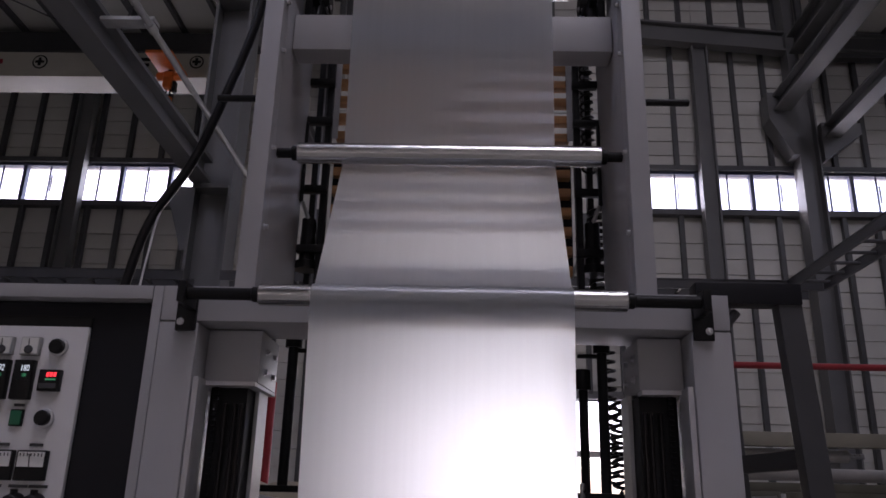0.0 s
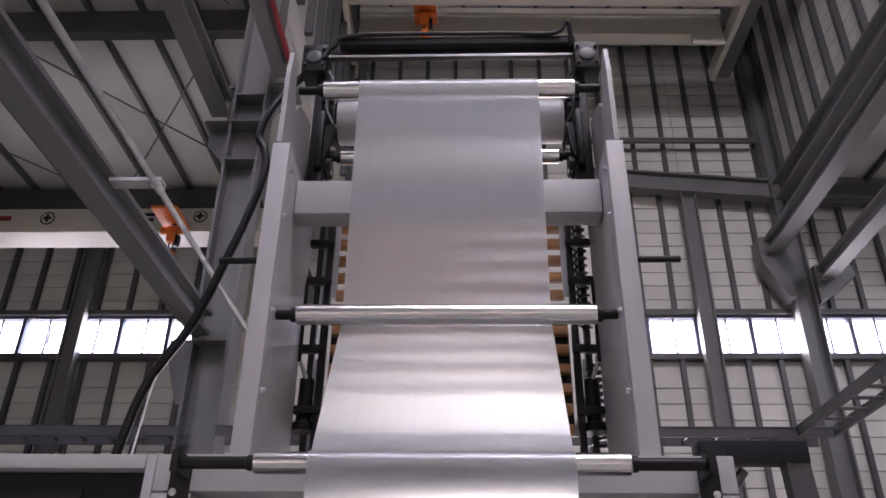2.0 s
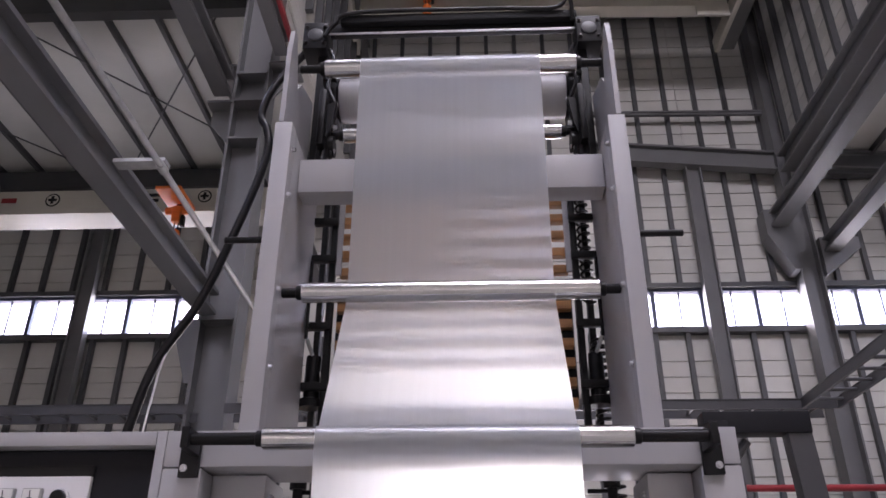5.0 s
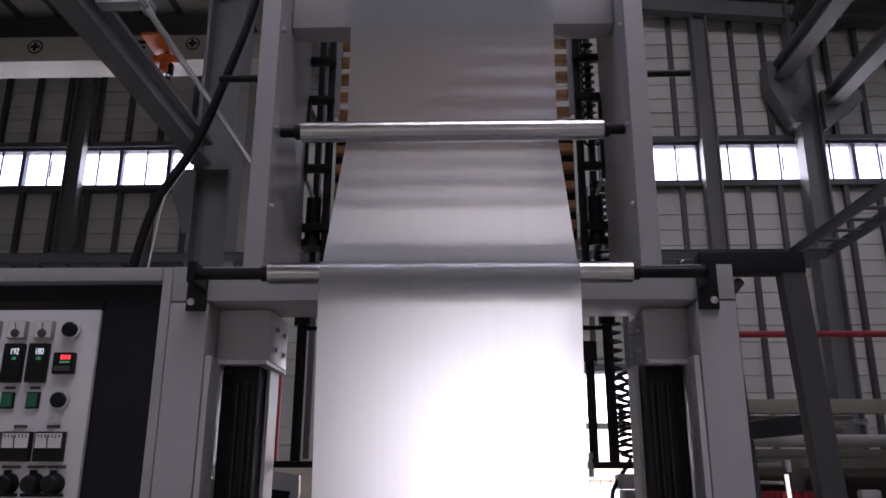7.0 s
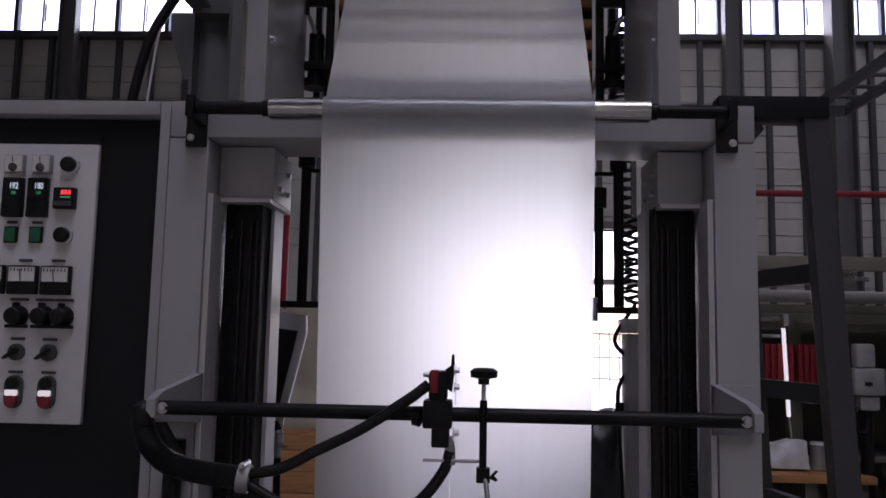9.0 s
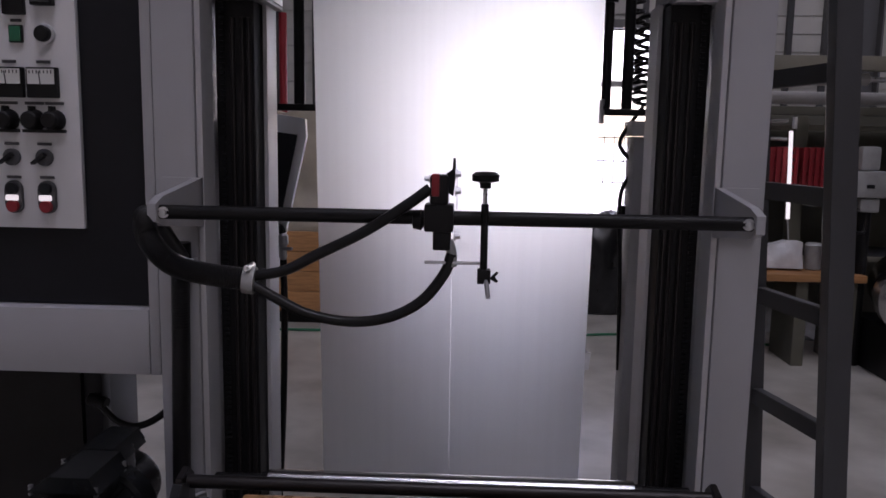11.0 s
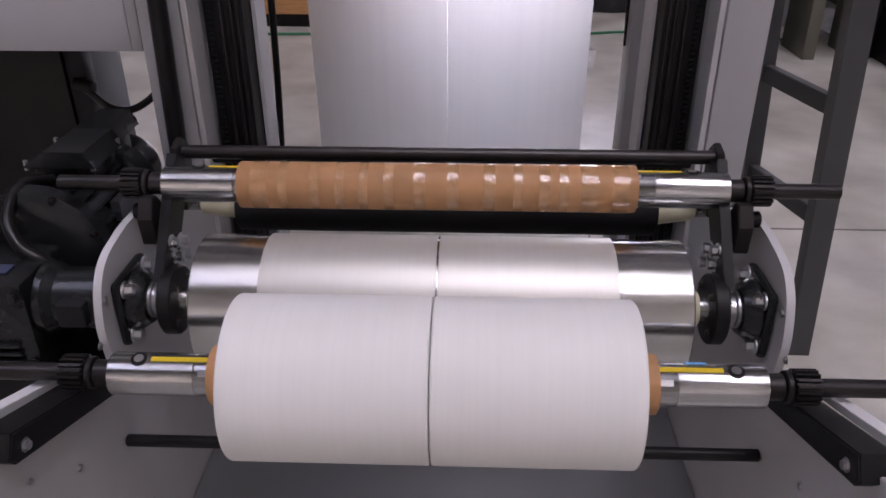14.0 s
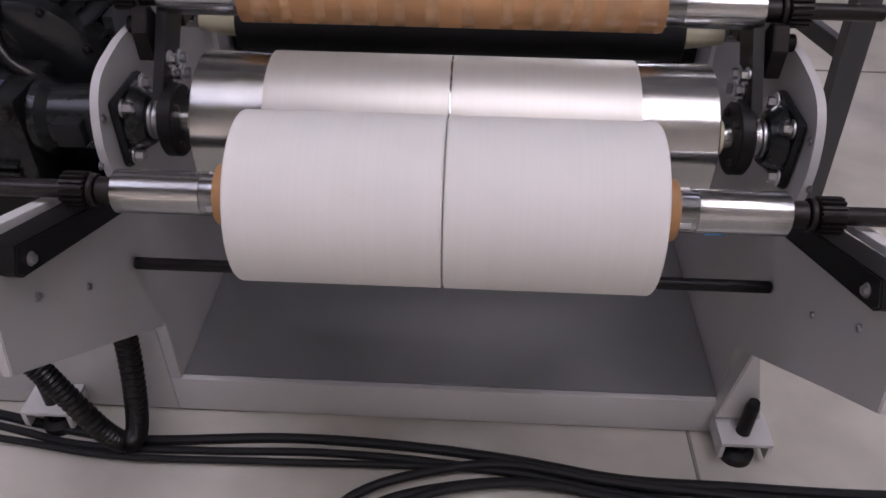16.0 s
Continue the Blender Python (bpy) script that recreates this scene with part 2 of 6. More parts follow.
def lathe(p0, p1, profile, seg=40, bm=None):
    """Turns (distance along the axis, radius) pairs round the line p0 to p1."""
    bm = bm or bmesh.new()
    p0, p1 = Vector(p0), Vector(p1)
    d, s, u = frame_axes(p1 - p0)
    rings = []
    for a, r in profile:
        rings.append([bm.verts.new(p0 + d * a + (s * math.cos(i * math.tau / seg) + u * math.sin(i * math.tau / seg)) * max(r, 1e-4)) for i in range(seg)])
    for a, b in zip(rings, rings[1:]):
        for i in range(seg):
            bm.faces.new((a[i], a[(i + 1) % seg], b[(i + 1) % seg], b[i]))
    bm.faces.new(rings[0][::-1])
    bm.faces.new(rings[-1])
    return bm


def cyl(p0, p1, r, seg=28, bevel=0.002, bm=None):
    n = (Vector(p1) - Vector(p0)).length
    b = min(bevel, r * 0.5, n * 0.3)
    return lathe(p0, p1, [(0, r - b), (b, r), (n - b, r), (n, r - b)], seg, bm)


def spline(points, steps=10):
    """Points of a smooth curve through the given ones."""
    p = [Vector(q) for q in points]
    p = [2 * p[0] - p[1], *p, 2 * p[-1] - p[-2]]
    out = []
    for i in range(1, len(p) - 2):
        a, b, c, d = p[i - 1:i + 3]
        for k in range(steps):
            t = k / steps
            out.append(0.5 * ((2 * b) + (c - a) * t + (2 * a - 5 * b + 4 * c - d) * t * t + (3 * b - a - 3 * c + d) * t ** 3))
    return [*out, p[-2]]


def tube(points, r, seg=12, smooth=10, rib=0.0, bm=None):
    """A hose along a curve; rib: every second ring is that much thicker."""
    bm = bm or bmesh.new()
    pts = spline(points, smooth) if smooth else [Vector(q) for q in points]
    rings, s = [], None
    for i, q in enumerate(pts):
        d = (pts[min(i + 1, len(pts) - 1)] - pts[max(i - 1, 0)]).normalized()
        if s is None:
            _, s, _ = frame_axes(d)
        s = (s - d * s.dot(d)).normalized()
        u = d.cross(s)
        rr = r + (rib if i % 2 else 0)
        rings.append([bm.verts.new(q + (s * math.cos(k * math.tau / seg) + u * math.sin(k * math.tau / seg)) * rr) for k in range(seg)])
    for a, b in zip(rings, rings[1:]):
        for k in range(seg):
            bm.faces.new((a[k], a[(k + 1) % seg], b[(k + 1) % seg], b[k]))
    bm.faces.new(rings[0][::-1])
    bm.faces.new(rings[-1])
    return bm


def prism(outline, axis, a, b, bevel=0.0, bm=None):
    """An outline in the plane across an axis ('x': (y, z), 'y': (x, z), 'z': (x, y)) drawn out from a to b."""
    bm = bm or bmesh.new()
    put = {"x": lambda p, w: (w, p[0], p[1]), "y": lambda p, w: (p[0], w, p[1]), "z": lambda p, w: (p[0], p[1], w)}[axis]
    lo = [bm.verts.new(put(p, a)) for p in outline]
    hi = [bm.verts.new(put(p, b)) for p in outline]
    n = len(outline)
    caps = [bm.faces.new(lo[::-1]), bm.faces.new(hi)]
    for i in range(n):
        bm.faces.new((lo[i], lo[(i + 1) % n], hi[(i + 1) % n], hi[i]))
    if bevel:
        bmesh.ops.bevel(bm, geom=list({e for f in caps for e in f.edges}), offset=bevel, segments=2, affect="EDGES")
    return bm


def section(p0, p1, w, h, web=0.02, flange=0.025, bm=None):
    """A rolled steel H section along a line; w: flange width, h: depth."""
    bm = bm or bmesh.new()
    p0, p1 = Vector(p0), Vector(p1)
    d, s, u = frame_axes(p1 - p0)
    o = [(-w / 2, -h / 2), (w / 2, -h / 2), (w / 2, -h / 2 + flange), (web / 2, -h / 2 + flange), (web / 2, h / 2 - flange), (w / 2, h / 2 - flange), (w / 2, h / 2), (-w / 2, h / 2), (-w / 2, h / 2 - flange), (-web / 2, h / 2 - flange), (-web / 2, -h / 2 + flange), (-w / 2, -h / 2 + flange)]
    lo = [bm.verts.new(p0 + s * a + u * b) for a, b in o]
    hi = [bm.verts.new(p1 + s * a + u * b) for a, b in o]
    bm.faces.new(lo[::-1])
    bm.faces.new(hi)
    for i in range(12):
        bm.faces.new((lo[i], lo[(i + 1) % 12], hi[(i + 1) % 12], hi[i]))
    return bm


def bolt(at, axis, r=0.011, h=0.01, bm=None):
    a = Vector(at)
    d = Vector(axis)
    bm = lathe(a, a + d, [(0, r * 1.5), (h * 0.25, r * 1.5)], 16, bm)
    return lathe(a + d * h * 0.25, a + d, [(0, r), (h, r), (h * 1.1, r * 0.8)], 6, bm)


# ---- the hall ----
F = -DROP
XL, XR, YB, YF, TOP = -18.0, 20.0, 16.0, -14.0, 19.0
solid("floor", box(XL, XR, YF, YB, F - 0.3, F), CONCRETE, (0, 0, F), "grey concrete workshop floor with stains and joints", "floor", kind="structure", smooth=False)
solid("ground", box(-400, 400, YB + 0.31, 700, F - 0.4, F - 0.03), GROUND, (0, 30, F), "pale outdoor concrete yard behind the gate", "ground", kind="structure", smooth=False)
joint = bmesh.new()
for xx in (-6.5, 0.62, 7.5):
    box(xx - 0.004, xx + 0.004, YF, YB, F, F + 0.0045, bm=joint)
for yy in (-5.0, 1.5, 9.0):
    box(XL, XR, yy - 0.004, yy + 0.004, F, F + 0.0045, bm=joint)
solid("floor_trim", joint, JOINT, (0, 0, F), "dark sealed joints in the concrete floor", "floor joint", kind="structure", smooth=False)

GATE = (-1.0, 4.35, 3.95)
BAND = (8.52, 9.56)
OPEN = [(-12.3, -9.87), (-9.83, -6.15), (3.28, 5.76), (5.8, 8.27), (8.31, 12.9)]


def wall_with_holes():
    bm = bmesh.new()
    y0, y1 = YB, YB + 0.3
    box(XL, GATE[0], y0, y1, F, BAND[0], bm=bm)
    box(GATE[1], XR, y0, y1, F, BAND[0], bm=bm)
    box(GATE[0], GATE[1], y0, y1, GATE[2], BAND[0], bm=bm)
    box(XL, XR, y0, y1, BAND[1], TOP, bm=bm)
    edges = [XL, *[v for o in OPEN for v in o], XR]
    for a, b in zip(edges[::2], edges[1::2]):
        box(a, b, y0, y1, BAND[0], BAND[1], bm=bm)
    return bm


back = solid("wall_back", wall_with_holes(), CLAD, (0, YB, F), "pale grey clad back wall with a window band", "wall", kind="structure", smooth=False)
for name, x0, x1, y0, y1, z1 in (("wall_left", XL - 0.3, XL, YF, YB, 14), ("wall_right", XR, XR + 0.3, YF, YB, 14)):
    solid(name, box(x0, x1, y0, y1, F, z1), CLAD, ((x0 + x1) / 2, 0, F), "pale grey clad side wall of the hall", "wall", kind="structure", smooth=False)
solid("wall_front", box(XL, XR, YF - 0.3, YF, F, TOP), CLAD, (0, YF, F), "pale grey clad front wall of the hall", "wall", kind="structure", smooth=False)
clear_l = solid("wall_upper_left", box(-3.35, -3.15, YF, YB, 11.9, TOP), CLAD, (-3.2, 0, 13), "pale clad upper wall above the lower bay's roof", "wall", kind="structure", smooth=False)
clear_r = solid("wall_upper_right", box(8.45, 8.65, YF, YB, 12.7, TOP), CLAD, (8.5, 0, 13), "pale clad upper wall above the lower bay's roof", "wall", kind="structure", smooth=False)


def roof(name, x0, x1, z, lights):
    bm = bmesh.new()
    (a, b, strips), th = lights, 0.12
    box(x0, a, YF, YB, z, z + th, bm=bm)
    box(b, x1, YF, YB, z, z + th, bm=bm)
    edges = [YF, *[v for o in strips for v in o], YB]
    for c, d in zip(edges[::2], edges[1::2]):
        box(a, b, c, d, z, z + th, bm=bm)
    n = int((x1 - x0) / 1.05)
    for i in range(1, n):
        xx = x0 + (x1 - x0) * i / n
        box(xx - 0.045, xx + 0.045, YF, YB, z - 0.16, z - 0.004, bm=bm)
    sheet = len(bm.faces) - (n - 1) * 6
    for yy in (-8.5, 0.5, 9.2, 15.6):
        box(x0, x1, yy - 0.12, yy + 0.12, z - 0.72, z - 0.17, bm=bm)
    ob = solid(name, bm, ROOF, ((x0 + x1) / 2, 0, z), "grey sheet roof on dark steel purlins", "ceiling", kind="structure", smooth=False)
    ob.data.materials.append(GIRT)
    for f in ob.data.polygons[sheet:]:
        f.material_index = 1
    return ob


roof("ceiling_left", XL, -3.15, 13.3, (-10.5, -7.5, [(-9, -1)]))
# the right bay's opening is made up, over the far fill lamp
roof("ceiling_right", 8.45, XR, 13.3, (11.5, 14.5, [(5.5, 8.5)]))
roof("ceiling_mid", -3.15, 8.45, TOP, (-2.7, 7.9, [(y - 0.2, y + 0.2) for y in SKYLIGHTS]))

# cladding boards, vertical rails and windows of the back wall
for up, xx, d in ((clear_l, -3.15, 1), (clear_r, 8.45, -1)):
    for i in range(36):
        yy = YF + 0.4 + 0.82 * i
        part("rail", box(*sorted((xx + d * 0.05, xx + d * 0.2)), yy - 0.06, yy + 0.06, 12.72, TOP), GIRT, up, "dark grey vertical steel rail", smooth=False)
    for i in range(17):
        zz = 11.92 + i * 0.41
        part("board", box(*sorted((xx + d * 0.004, xx + d * 0.045)), YF, YB - 0.2, zz + 0.012, zz + 0.398), CLAD, up, smooth=False)
COLS = [(XL, -9.6), (-9.6, 5.9), (5.9, 8.25), (8.25, XR)]


def boards():
    h = 0.385
    for row in range(int((TOP - F) / h)):
        z0 = F + row * h
        if z0 + h > BAND[0] - 0.05 and z0 < BAND[1] + 0.05:
            continue
        for x0, x1 in COLS:
            spans = [(x0, x1)]
            if z0 < GATE[2] and x0 < GATE[0] < x1:
                spans = [(x0, GATE[0] - 0.02), (GATE[1] + 0.02, x1)]
            for a, b in spans:
                part("board", box(a + 0.01, b - 0.01, YB - 0.045, YB - 0.004, z0 + 0.012, z0 + h - 0.012), CLAD, back, smooth=False)


def rails():
    spans = [(-17.51 + 0.82 * i, F, BAND[0] - 0.12) for i in range(25)] + [(-17.51 + 0.82 * i, BAND[1] + 0.12, 13.3) for i in range(18)]
    spans += [(2.915 + 0.775 * i, F, BAND[0] - 0.12) for i in range(22)] + [(2.915 + 0.775 * i, BAND[1] + 0.12, 13.2) for i in range(22)]
    spans += [(-2.7 + 0.825 * i, 13.3, TOP) for i in range(14)]
    for xx, z0, z1 in spans:
        if GATE[0] - 0.1 < xx < GATE[1] + 0.1 and z0 == F:
            z0 = GATE[2] + 0.1
        part("rail", box(xx - 0.055, xx + 0.055, YB - 0.19, YB - 0.05, z0, z1), GIRT, back, "dark grey vertical steel rail", smooth=False)


def window(n, x0, x1):
    w = tagged(new("window_%d" % n), "band window with dark frame and bright sky behind", "window", kind="structure")
    w.location = V((x0 + x1) / 2, YB, BAND[0])
    BASE[w] = V((x0 + x1) / 2, YB, BAND[0])
    z0, z1 = BAND
    count = max(2, round((x1 - x0) / 1.13))
    sash = (x1 - x0) / count
    bm = box(x0, x1, YB - 0.12, YB + 0.05, z0, z0 + 0.06)
    box(x0, x1, YB - 0.12, YB + 0.05, z1 - 0.06, z1, bm=bm)
    for i in range(count + 1):
        xx = min(max(x0 + i * sash, x0 + 0.05), x1 - 0.05)
        box(xx - 0.05, xx + 0.05, YB - 0.11, YB + 0.04, z0 + 0.06, z1 - 0.06, bm=bm)
    part("window_frame", bm, FRAME_BLUE, w, smooth=False)
    for i in range(count):
        a, b = x0 + i * sash + 0.1, x0 + (i + 1) * sash - 0.1
        m = (a + b) / 2 + 0.03
        p = part("pane", box(a, b, YB - 0.03, YB - 0.02, z0 + 0.07, z1 - 0.07), GLASS, w, smooth=False)
        p.visible_shadow = False
        part("mullion", box(m - 0.02, m + 0.02, YB - 0.07, YB - 0.035, z0 + 0.06, z1 - 0.06), FRAME_BLUE, w, smooth=False)
        if i % 2:
            part("latch", box(m + 0.05, m + 0.075, YB - 0.08, YB - 0.036, z0 + 0.3, z0 + 0.75), LADDER_PAINT, w, smooth=False)
    bm = box(x0 - 0.1, x1 + 0.1, YB - 0.24, YB + 0.01, z0 - 0.13, z0 - 0.004)
    part("window_sill", bm, GIRT, w, smooth=False)
    part("lintel", box(x0 - 0.1, x1 + 0.1, YB - 0.24, YB - 0.05, z1 + 0.004, z1 + 0.13), GIRT, w, smooth=False)


for i, (a, b) in enumerate(OPEN):
    window(i + 1, a, b)


def gate():
    g = thing("door_1", ((GATE[0] + GATE[1]) / 2, YB, F), "open workshop gate with bright daylight behind", "gate", kind="structure")
    x0, x1, z1 = GATE
    part("jamb", box(x0 - 0.18, x0, YB - 0.15, YB + 0.31, F, z1 + 0.18), COLUMN, g, smooth=False)
    part("jamb", box(x1, x1 + 0.18, YB - 0.15, YB + 0.31, F, z1 + 0.18), COLUMN, g, smooth=False)
    part("head", box(x0, x1, YB - 0.15, YB + 0.31, z1, z1 + 0.18), COLUMN, g, smooth=False)
    bm = bmesh.new()
    for i in range(23):
        xx = x0 + 0.1 + i * (x1 - x0 - 0.2) / 22
        cyl((xx, YB + 0.9, F), (xx, YB + 0.9, F + 2.0), 0.012, 6, bm=bm)
    for zz in (0.1, 0.9, 1.4, 1.95):
        cyl((x0, YB + 0.9, F + zz), (x1, YB + 0.9, F + zz), 0.016, 6, bm=bm)
    part("mesh_leaf", bm, GALV, g, "galvanised wire mesh leaf")
    part("beam", box(x0, x1, YB + 0.5, YB + 0.6, 2.72, 2.86), GALV, g)


gate()


def column(x, y, z1, w, h, label, bracket=0.0):
    c = thing("column", (x, y, F), label, "steel column")
    part("shaft", section((x, y, F), (x, y, z1), w, h, 0.03, 0.04), COLUMN, c, smooth=False)
    part("base_plate", box(x - w * 0.7, x + w * 0.7, y - h * 0.7, y + h * 0.7, F, F + 0.05, 0.01), COLUMN, c, smooth=False)
    return c


c = column(-3.17, 7.3, 18.8, 0.44, 0.5, "grey steel H column with stiffeners and a crane bracket")
for zz in (5.3, 8.08, 8.76, 9.26):
    part("stiffener", box(-3.39, -2.95, 7.04, 7.56, zz, zz + 0.035), COLUMN, c, smooth=False)
part("bracket", prism([(-3.39, 5.35), (-3.39, 4.5), (-3.5, 4.5), (-3.7, 5.1), (-3.7, 5.35)], "y", 7.15, 7.45), COLUMN, c, smooth=False)
part("upper_bracket", prism([(-3.392, 8.74), (-3.392, 8.12), (-3.44, 8.12), (-3.76, 8.5), (-3.76, 8.74)], "y", 7.28, 7.32), COLUMN, c, smooth=False)
part("bracket_plate", box(-3.78, -3.394, 7.06, 7.54, 8.745, 8.785), COLUMN, c, smooth=False)
part("bracket_plate", box(-2.946, -2.5, 7.06, 7.54, 9.46, 9.5), COLUMN, c, smooth=False)
part("bracket_web", prism([(-2.946, 9.455), (-2.946, 8.9), (-2.6, 9.35), (-2.5, 9.455)], "y", 7.28, 7.32), COLUMN, c, smooth=False)
c = column(8.28, 15.55, 18.8, 0.45, 0.5, "grey steel H column with a crane bracket on it")
part("bracket", prism([(8.0, 11.4), (8.0, 9.75), (7.85, 9.75), (7.35, 10.7), (7.35, 11.4)], "y", 15.2, 15.7), COLUMN, c, smooth=False)
part("bracket", prism([(8.56, 10.6), (8.56, 9.6), (9.5, 10.3), (9.5, 10.6)], "y", 15.2, 15.7), COLUMN, c, smooth=False)
column(5.9, 15.6, 13.0, 0.29, 0.4, "slim grey steel wind column against the clad wall")
column(-9.6, 15.6, 13.0, 0.26, 0.4, "slim grey steel wind column against the clad wall")


def girder(p0, p1, w, h, label, mat=COLUMN):
    g = thing("steel_beam", p0, label, "steel beam")
    part("profile", section(p0, p1, w, h, 0.03, 0.05), mat, g, smooth=False)
    return g


girder((3.0, 15.5, 13.43), (8.05, 15.5, 12.97), 0.3, 0.56, "grey steel cross beam along the clad wall")
girder((-3.0, 15.6, 14.82), (8.05, 15.6, 14.66), 0.1, 0.14, "thin dark steel rail across the clad wall")
girder((-3.3, -13.5, 5.52), (-3.3, 7.04, 5.52), 0.24, 0.32, "grey steel crane runway beam with stiffener plates")
girder((7.68, -13.5, 11.12), (7.68, 15.2, 11.12), 0.4, 0.42, "large grey steel crane runway beam catching the light")
girder((8.2, -13.5, 12.75), (8.2, 15.2, 12.75), 0.4, 0.52, "grey steel eaves beam under the upper clad wall")
girder((8.6, 15.5, 13.05), (19.9, 15.5, 12.3), 0.3, 0.56, "grey steel cross beam along the clad wall")
girder((8.8, -13.5, 10.38), (8.8, 15.2, 10.38), 0.36, 0.36, "grey steel crane runway beam of the side bay")
girder((-2.73, -13.5, 9.7), (-2.73, 7.0, 9.7), 0.2, 0.32, "grey steel runway beam of the left bay")
girder((-3.53, -13.5, 8.98), (-3.53, 7.0, 8.98), 0.26, 0.36, "grey steel runway beam beside the column")

p = thing("conduit_pipe", (-2.74, 7, 5.5), "galvanised conduit pipe with clamps along the runway", "pipe")
part("pipe", cyl((-2.74, -13, 5.49), (-2.74, 7.2, 5.49), 0.03), GALV, p)
for yy in (-0.2, 3.85):
    part("clamp", box(-3.18, -2.7, yy - 0.07, yy + 0.07, 5.525, 5.56), GALV, p, smooth=False)
    part("sleeve", cyl((-2.74, yy - 0.06, 5.49), (-2.74, yy + 0.06, 5.49), 0.042), GALV, p)

bm = bmesh.new()
for (a, b) in (((-9.95, 9.0, 13.0), (-4.7, 15.3, 13.0)), ((-4.5, 9.0, 13.0), (-9.2, 15.6, 13.0)), ((-15.2, 9.0, 13.0), (-9.9, 15.3, 13.0)), ((-9.7, 0.8, 13.0), (-4.5, 8.8, 13.0))):
    cyl(a, b, 0.02, 8, bm=bm)
solid("roof_bracing", bm, GIRT, (-8, 5, 13), "crossed steel bracing rods under the roof", "bracing rods")


def crane(name, x0, x1, y, z0, z1, label):
    """An overhead travelling crane: box girder, lower flange, end carriages, hoist and hook; its lettering as bars."""
    c = thing("overhead_crane", ((x0 + x1) / 2, y, z0), label, "crane")
    h = z1 - z0
    part("girder", box(x0, x1, y, y + 0.45, z0 + h * 0.2, z1, 0.02), CRANE, c, smooth=False)
    part("flange", box(x0, x1, y - 0.14, y + 0.59, z0, z0 + h * 0.195), CRANE, c, smooth=False)
    part("end_carriage", box(x0 - 0.3, x0 - 0.004, y - 1.2, y + 1.6, z0, z0 + 0.5, 0.03), CRANE, c, smooth=False)
    part("end_carriage", box(x1 + 0.004, x1 + 0.3, y - 1.2, y + 1.6, z0, z0 + 0.5, 0.03), CRANE, c, smooth=False)
    return c


def emblem(c, x, y, z, r):
    part("emblem_ring", lathe((x, y, z), (x, y - 1, z), [(0, r), (0.005, r)], 32), BLACK, c)
    part("emblem_field", lathe((x, y - 0.006, z), (x, y - 1, z), [(0, r * 0.8), (0.004, r * 0.8)], 32), CRANE, c)
    part("emblem_bar", box(x - r * 0.6, x + r * 0.6, y - 0.016, y - 0.011, z - r * 0.2, z + r * 0.2), BLACK, c, smooth=False)
    part("emblem_bar", box(x - r * 0.2, x + r * 0.2, y - 0.021, y - 0.0165, z - r * 0.6, z + r * 0.6), BLACK, c, smooth=False)


def hoist(x, y, z, s):
    """An electric hoist: trolley on top, round motor, gear case, tapered hook block on chains, hook."""
    h = thing("crane_hoist", (x, y, z), "orange electric chain hoist hanging from the crane", "hoist")
    part("trolley", box(x - 0.34 * s, x + 0.3 * s, y - 0.7, y + 0.6, z + 0.03, z + 0.12 * s, 0.01), ORANGE, h)
    part("hanger", box(x - 0.05 * s, x + 0.05 * s, y - 0.04, y + 0.04, z - 0.12 * s, z + 0.03), BLACK, h)
    part("motor", lathe((x - 0.34 * s, y, z - 0.14 * s), (x + 0.3 * s, y, z - 0.14 * s), [(0, 0.05 * s), (0.03 * s, 0.1 * s), (0.2 * s, 0.11 * s), (0.22 * s, 0.14 * s), (0.44 * s, 0.14 * s), (0.46 * s, 0.1 * s), (0.62 * s, 0.09 * s)], 20), ORANGE, h)
    part("gear_case", box(x - 0.12 * s, x + 0.1 * s, y - 0.14 * s, y + 0.12 * s, z - 0.5 * s, z - 0.2 * s, 0.05 * s), ORANGE, h)
    part("control_box", box(x + 0.11 * s, x + 0.2 * s, y - 0.1 * s, y + 0.05 * s, z - 0.6 * s, z - 0.3 * s, 0.02 * s), BLACK, h)
    for k in (-0.05, 0.05):
        part("chain", cyl((x + k * s, y, z - 0.72 * s), (x + k * s, y, z - 0.48 * s), 0.016 * s, 8), BLACK, h)
    block = part("hook_block", lathe((x, y, z - 0.68 * s), (x, y, z - 2 * s), [(0, 0.05 * s), (0.04 * s, 0.12 * s), (0.26 * s, 0.13 * s), (0.42 * s, 0.1 * s), (0.5 * s, 0.04 * s)], 14), ORANGE, h)
    part("hook", tube([(x, y, z - 1.15 * s), (x + 0.02 * s, y, z - 1.24 * s), (x + 0.1 * s, y, z - 1.33 * s), (x + 0.03 * s, y, z - 1.43 * s), (x - 0.08 * s, y, z - 1.36 * s)], 0.032 * s), ORANGE, block)


c = crane("left", -15.5, -4.0, 13.0, 10.28, 10.97, "cream overhead crane girder with dark lettering bars")
emblem(c, -9.46, 13.0, 10.72, 0.17)
emblem(c, -5.95, 13.0, 10.75, 0.16)
for a, b, z in ((-7.3, -6.75, 10.8), (-7.25, -7.0, 10.66)):
    part("lettering_bar", box(a, b, 12.986, 12.9975, z - 0.04, z + 0.04), BLACK, c, smooth=False)
for a, b, z in ((-5.65, -5.4, 10.8), (-5.65, -5.3, 10.62), (-10.65, -10.3, 10.72)):
    part("lettering_bar", box(a, b, 12.986, 12.9975, z - 0.06, z + 0.06), RED, c, smooth=False)
girder((-3.85, 8.0, 10.1), (-3.85, 15.95, 10.1), 0.3, 0.34, "grey steel crane runway beam of the left bay")
hoist(-6.32, 12.6, 10.26, 0.86)
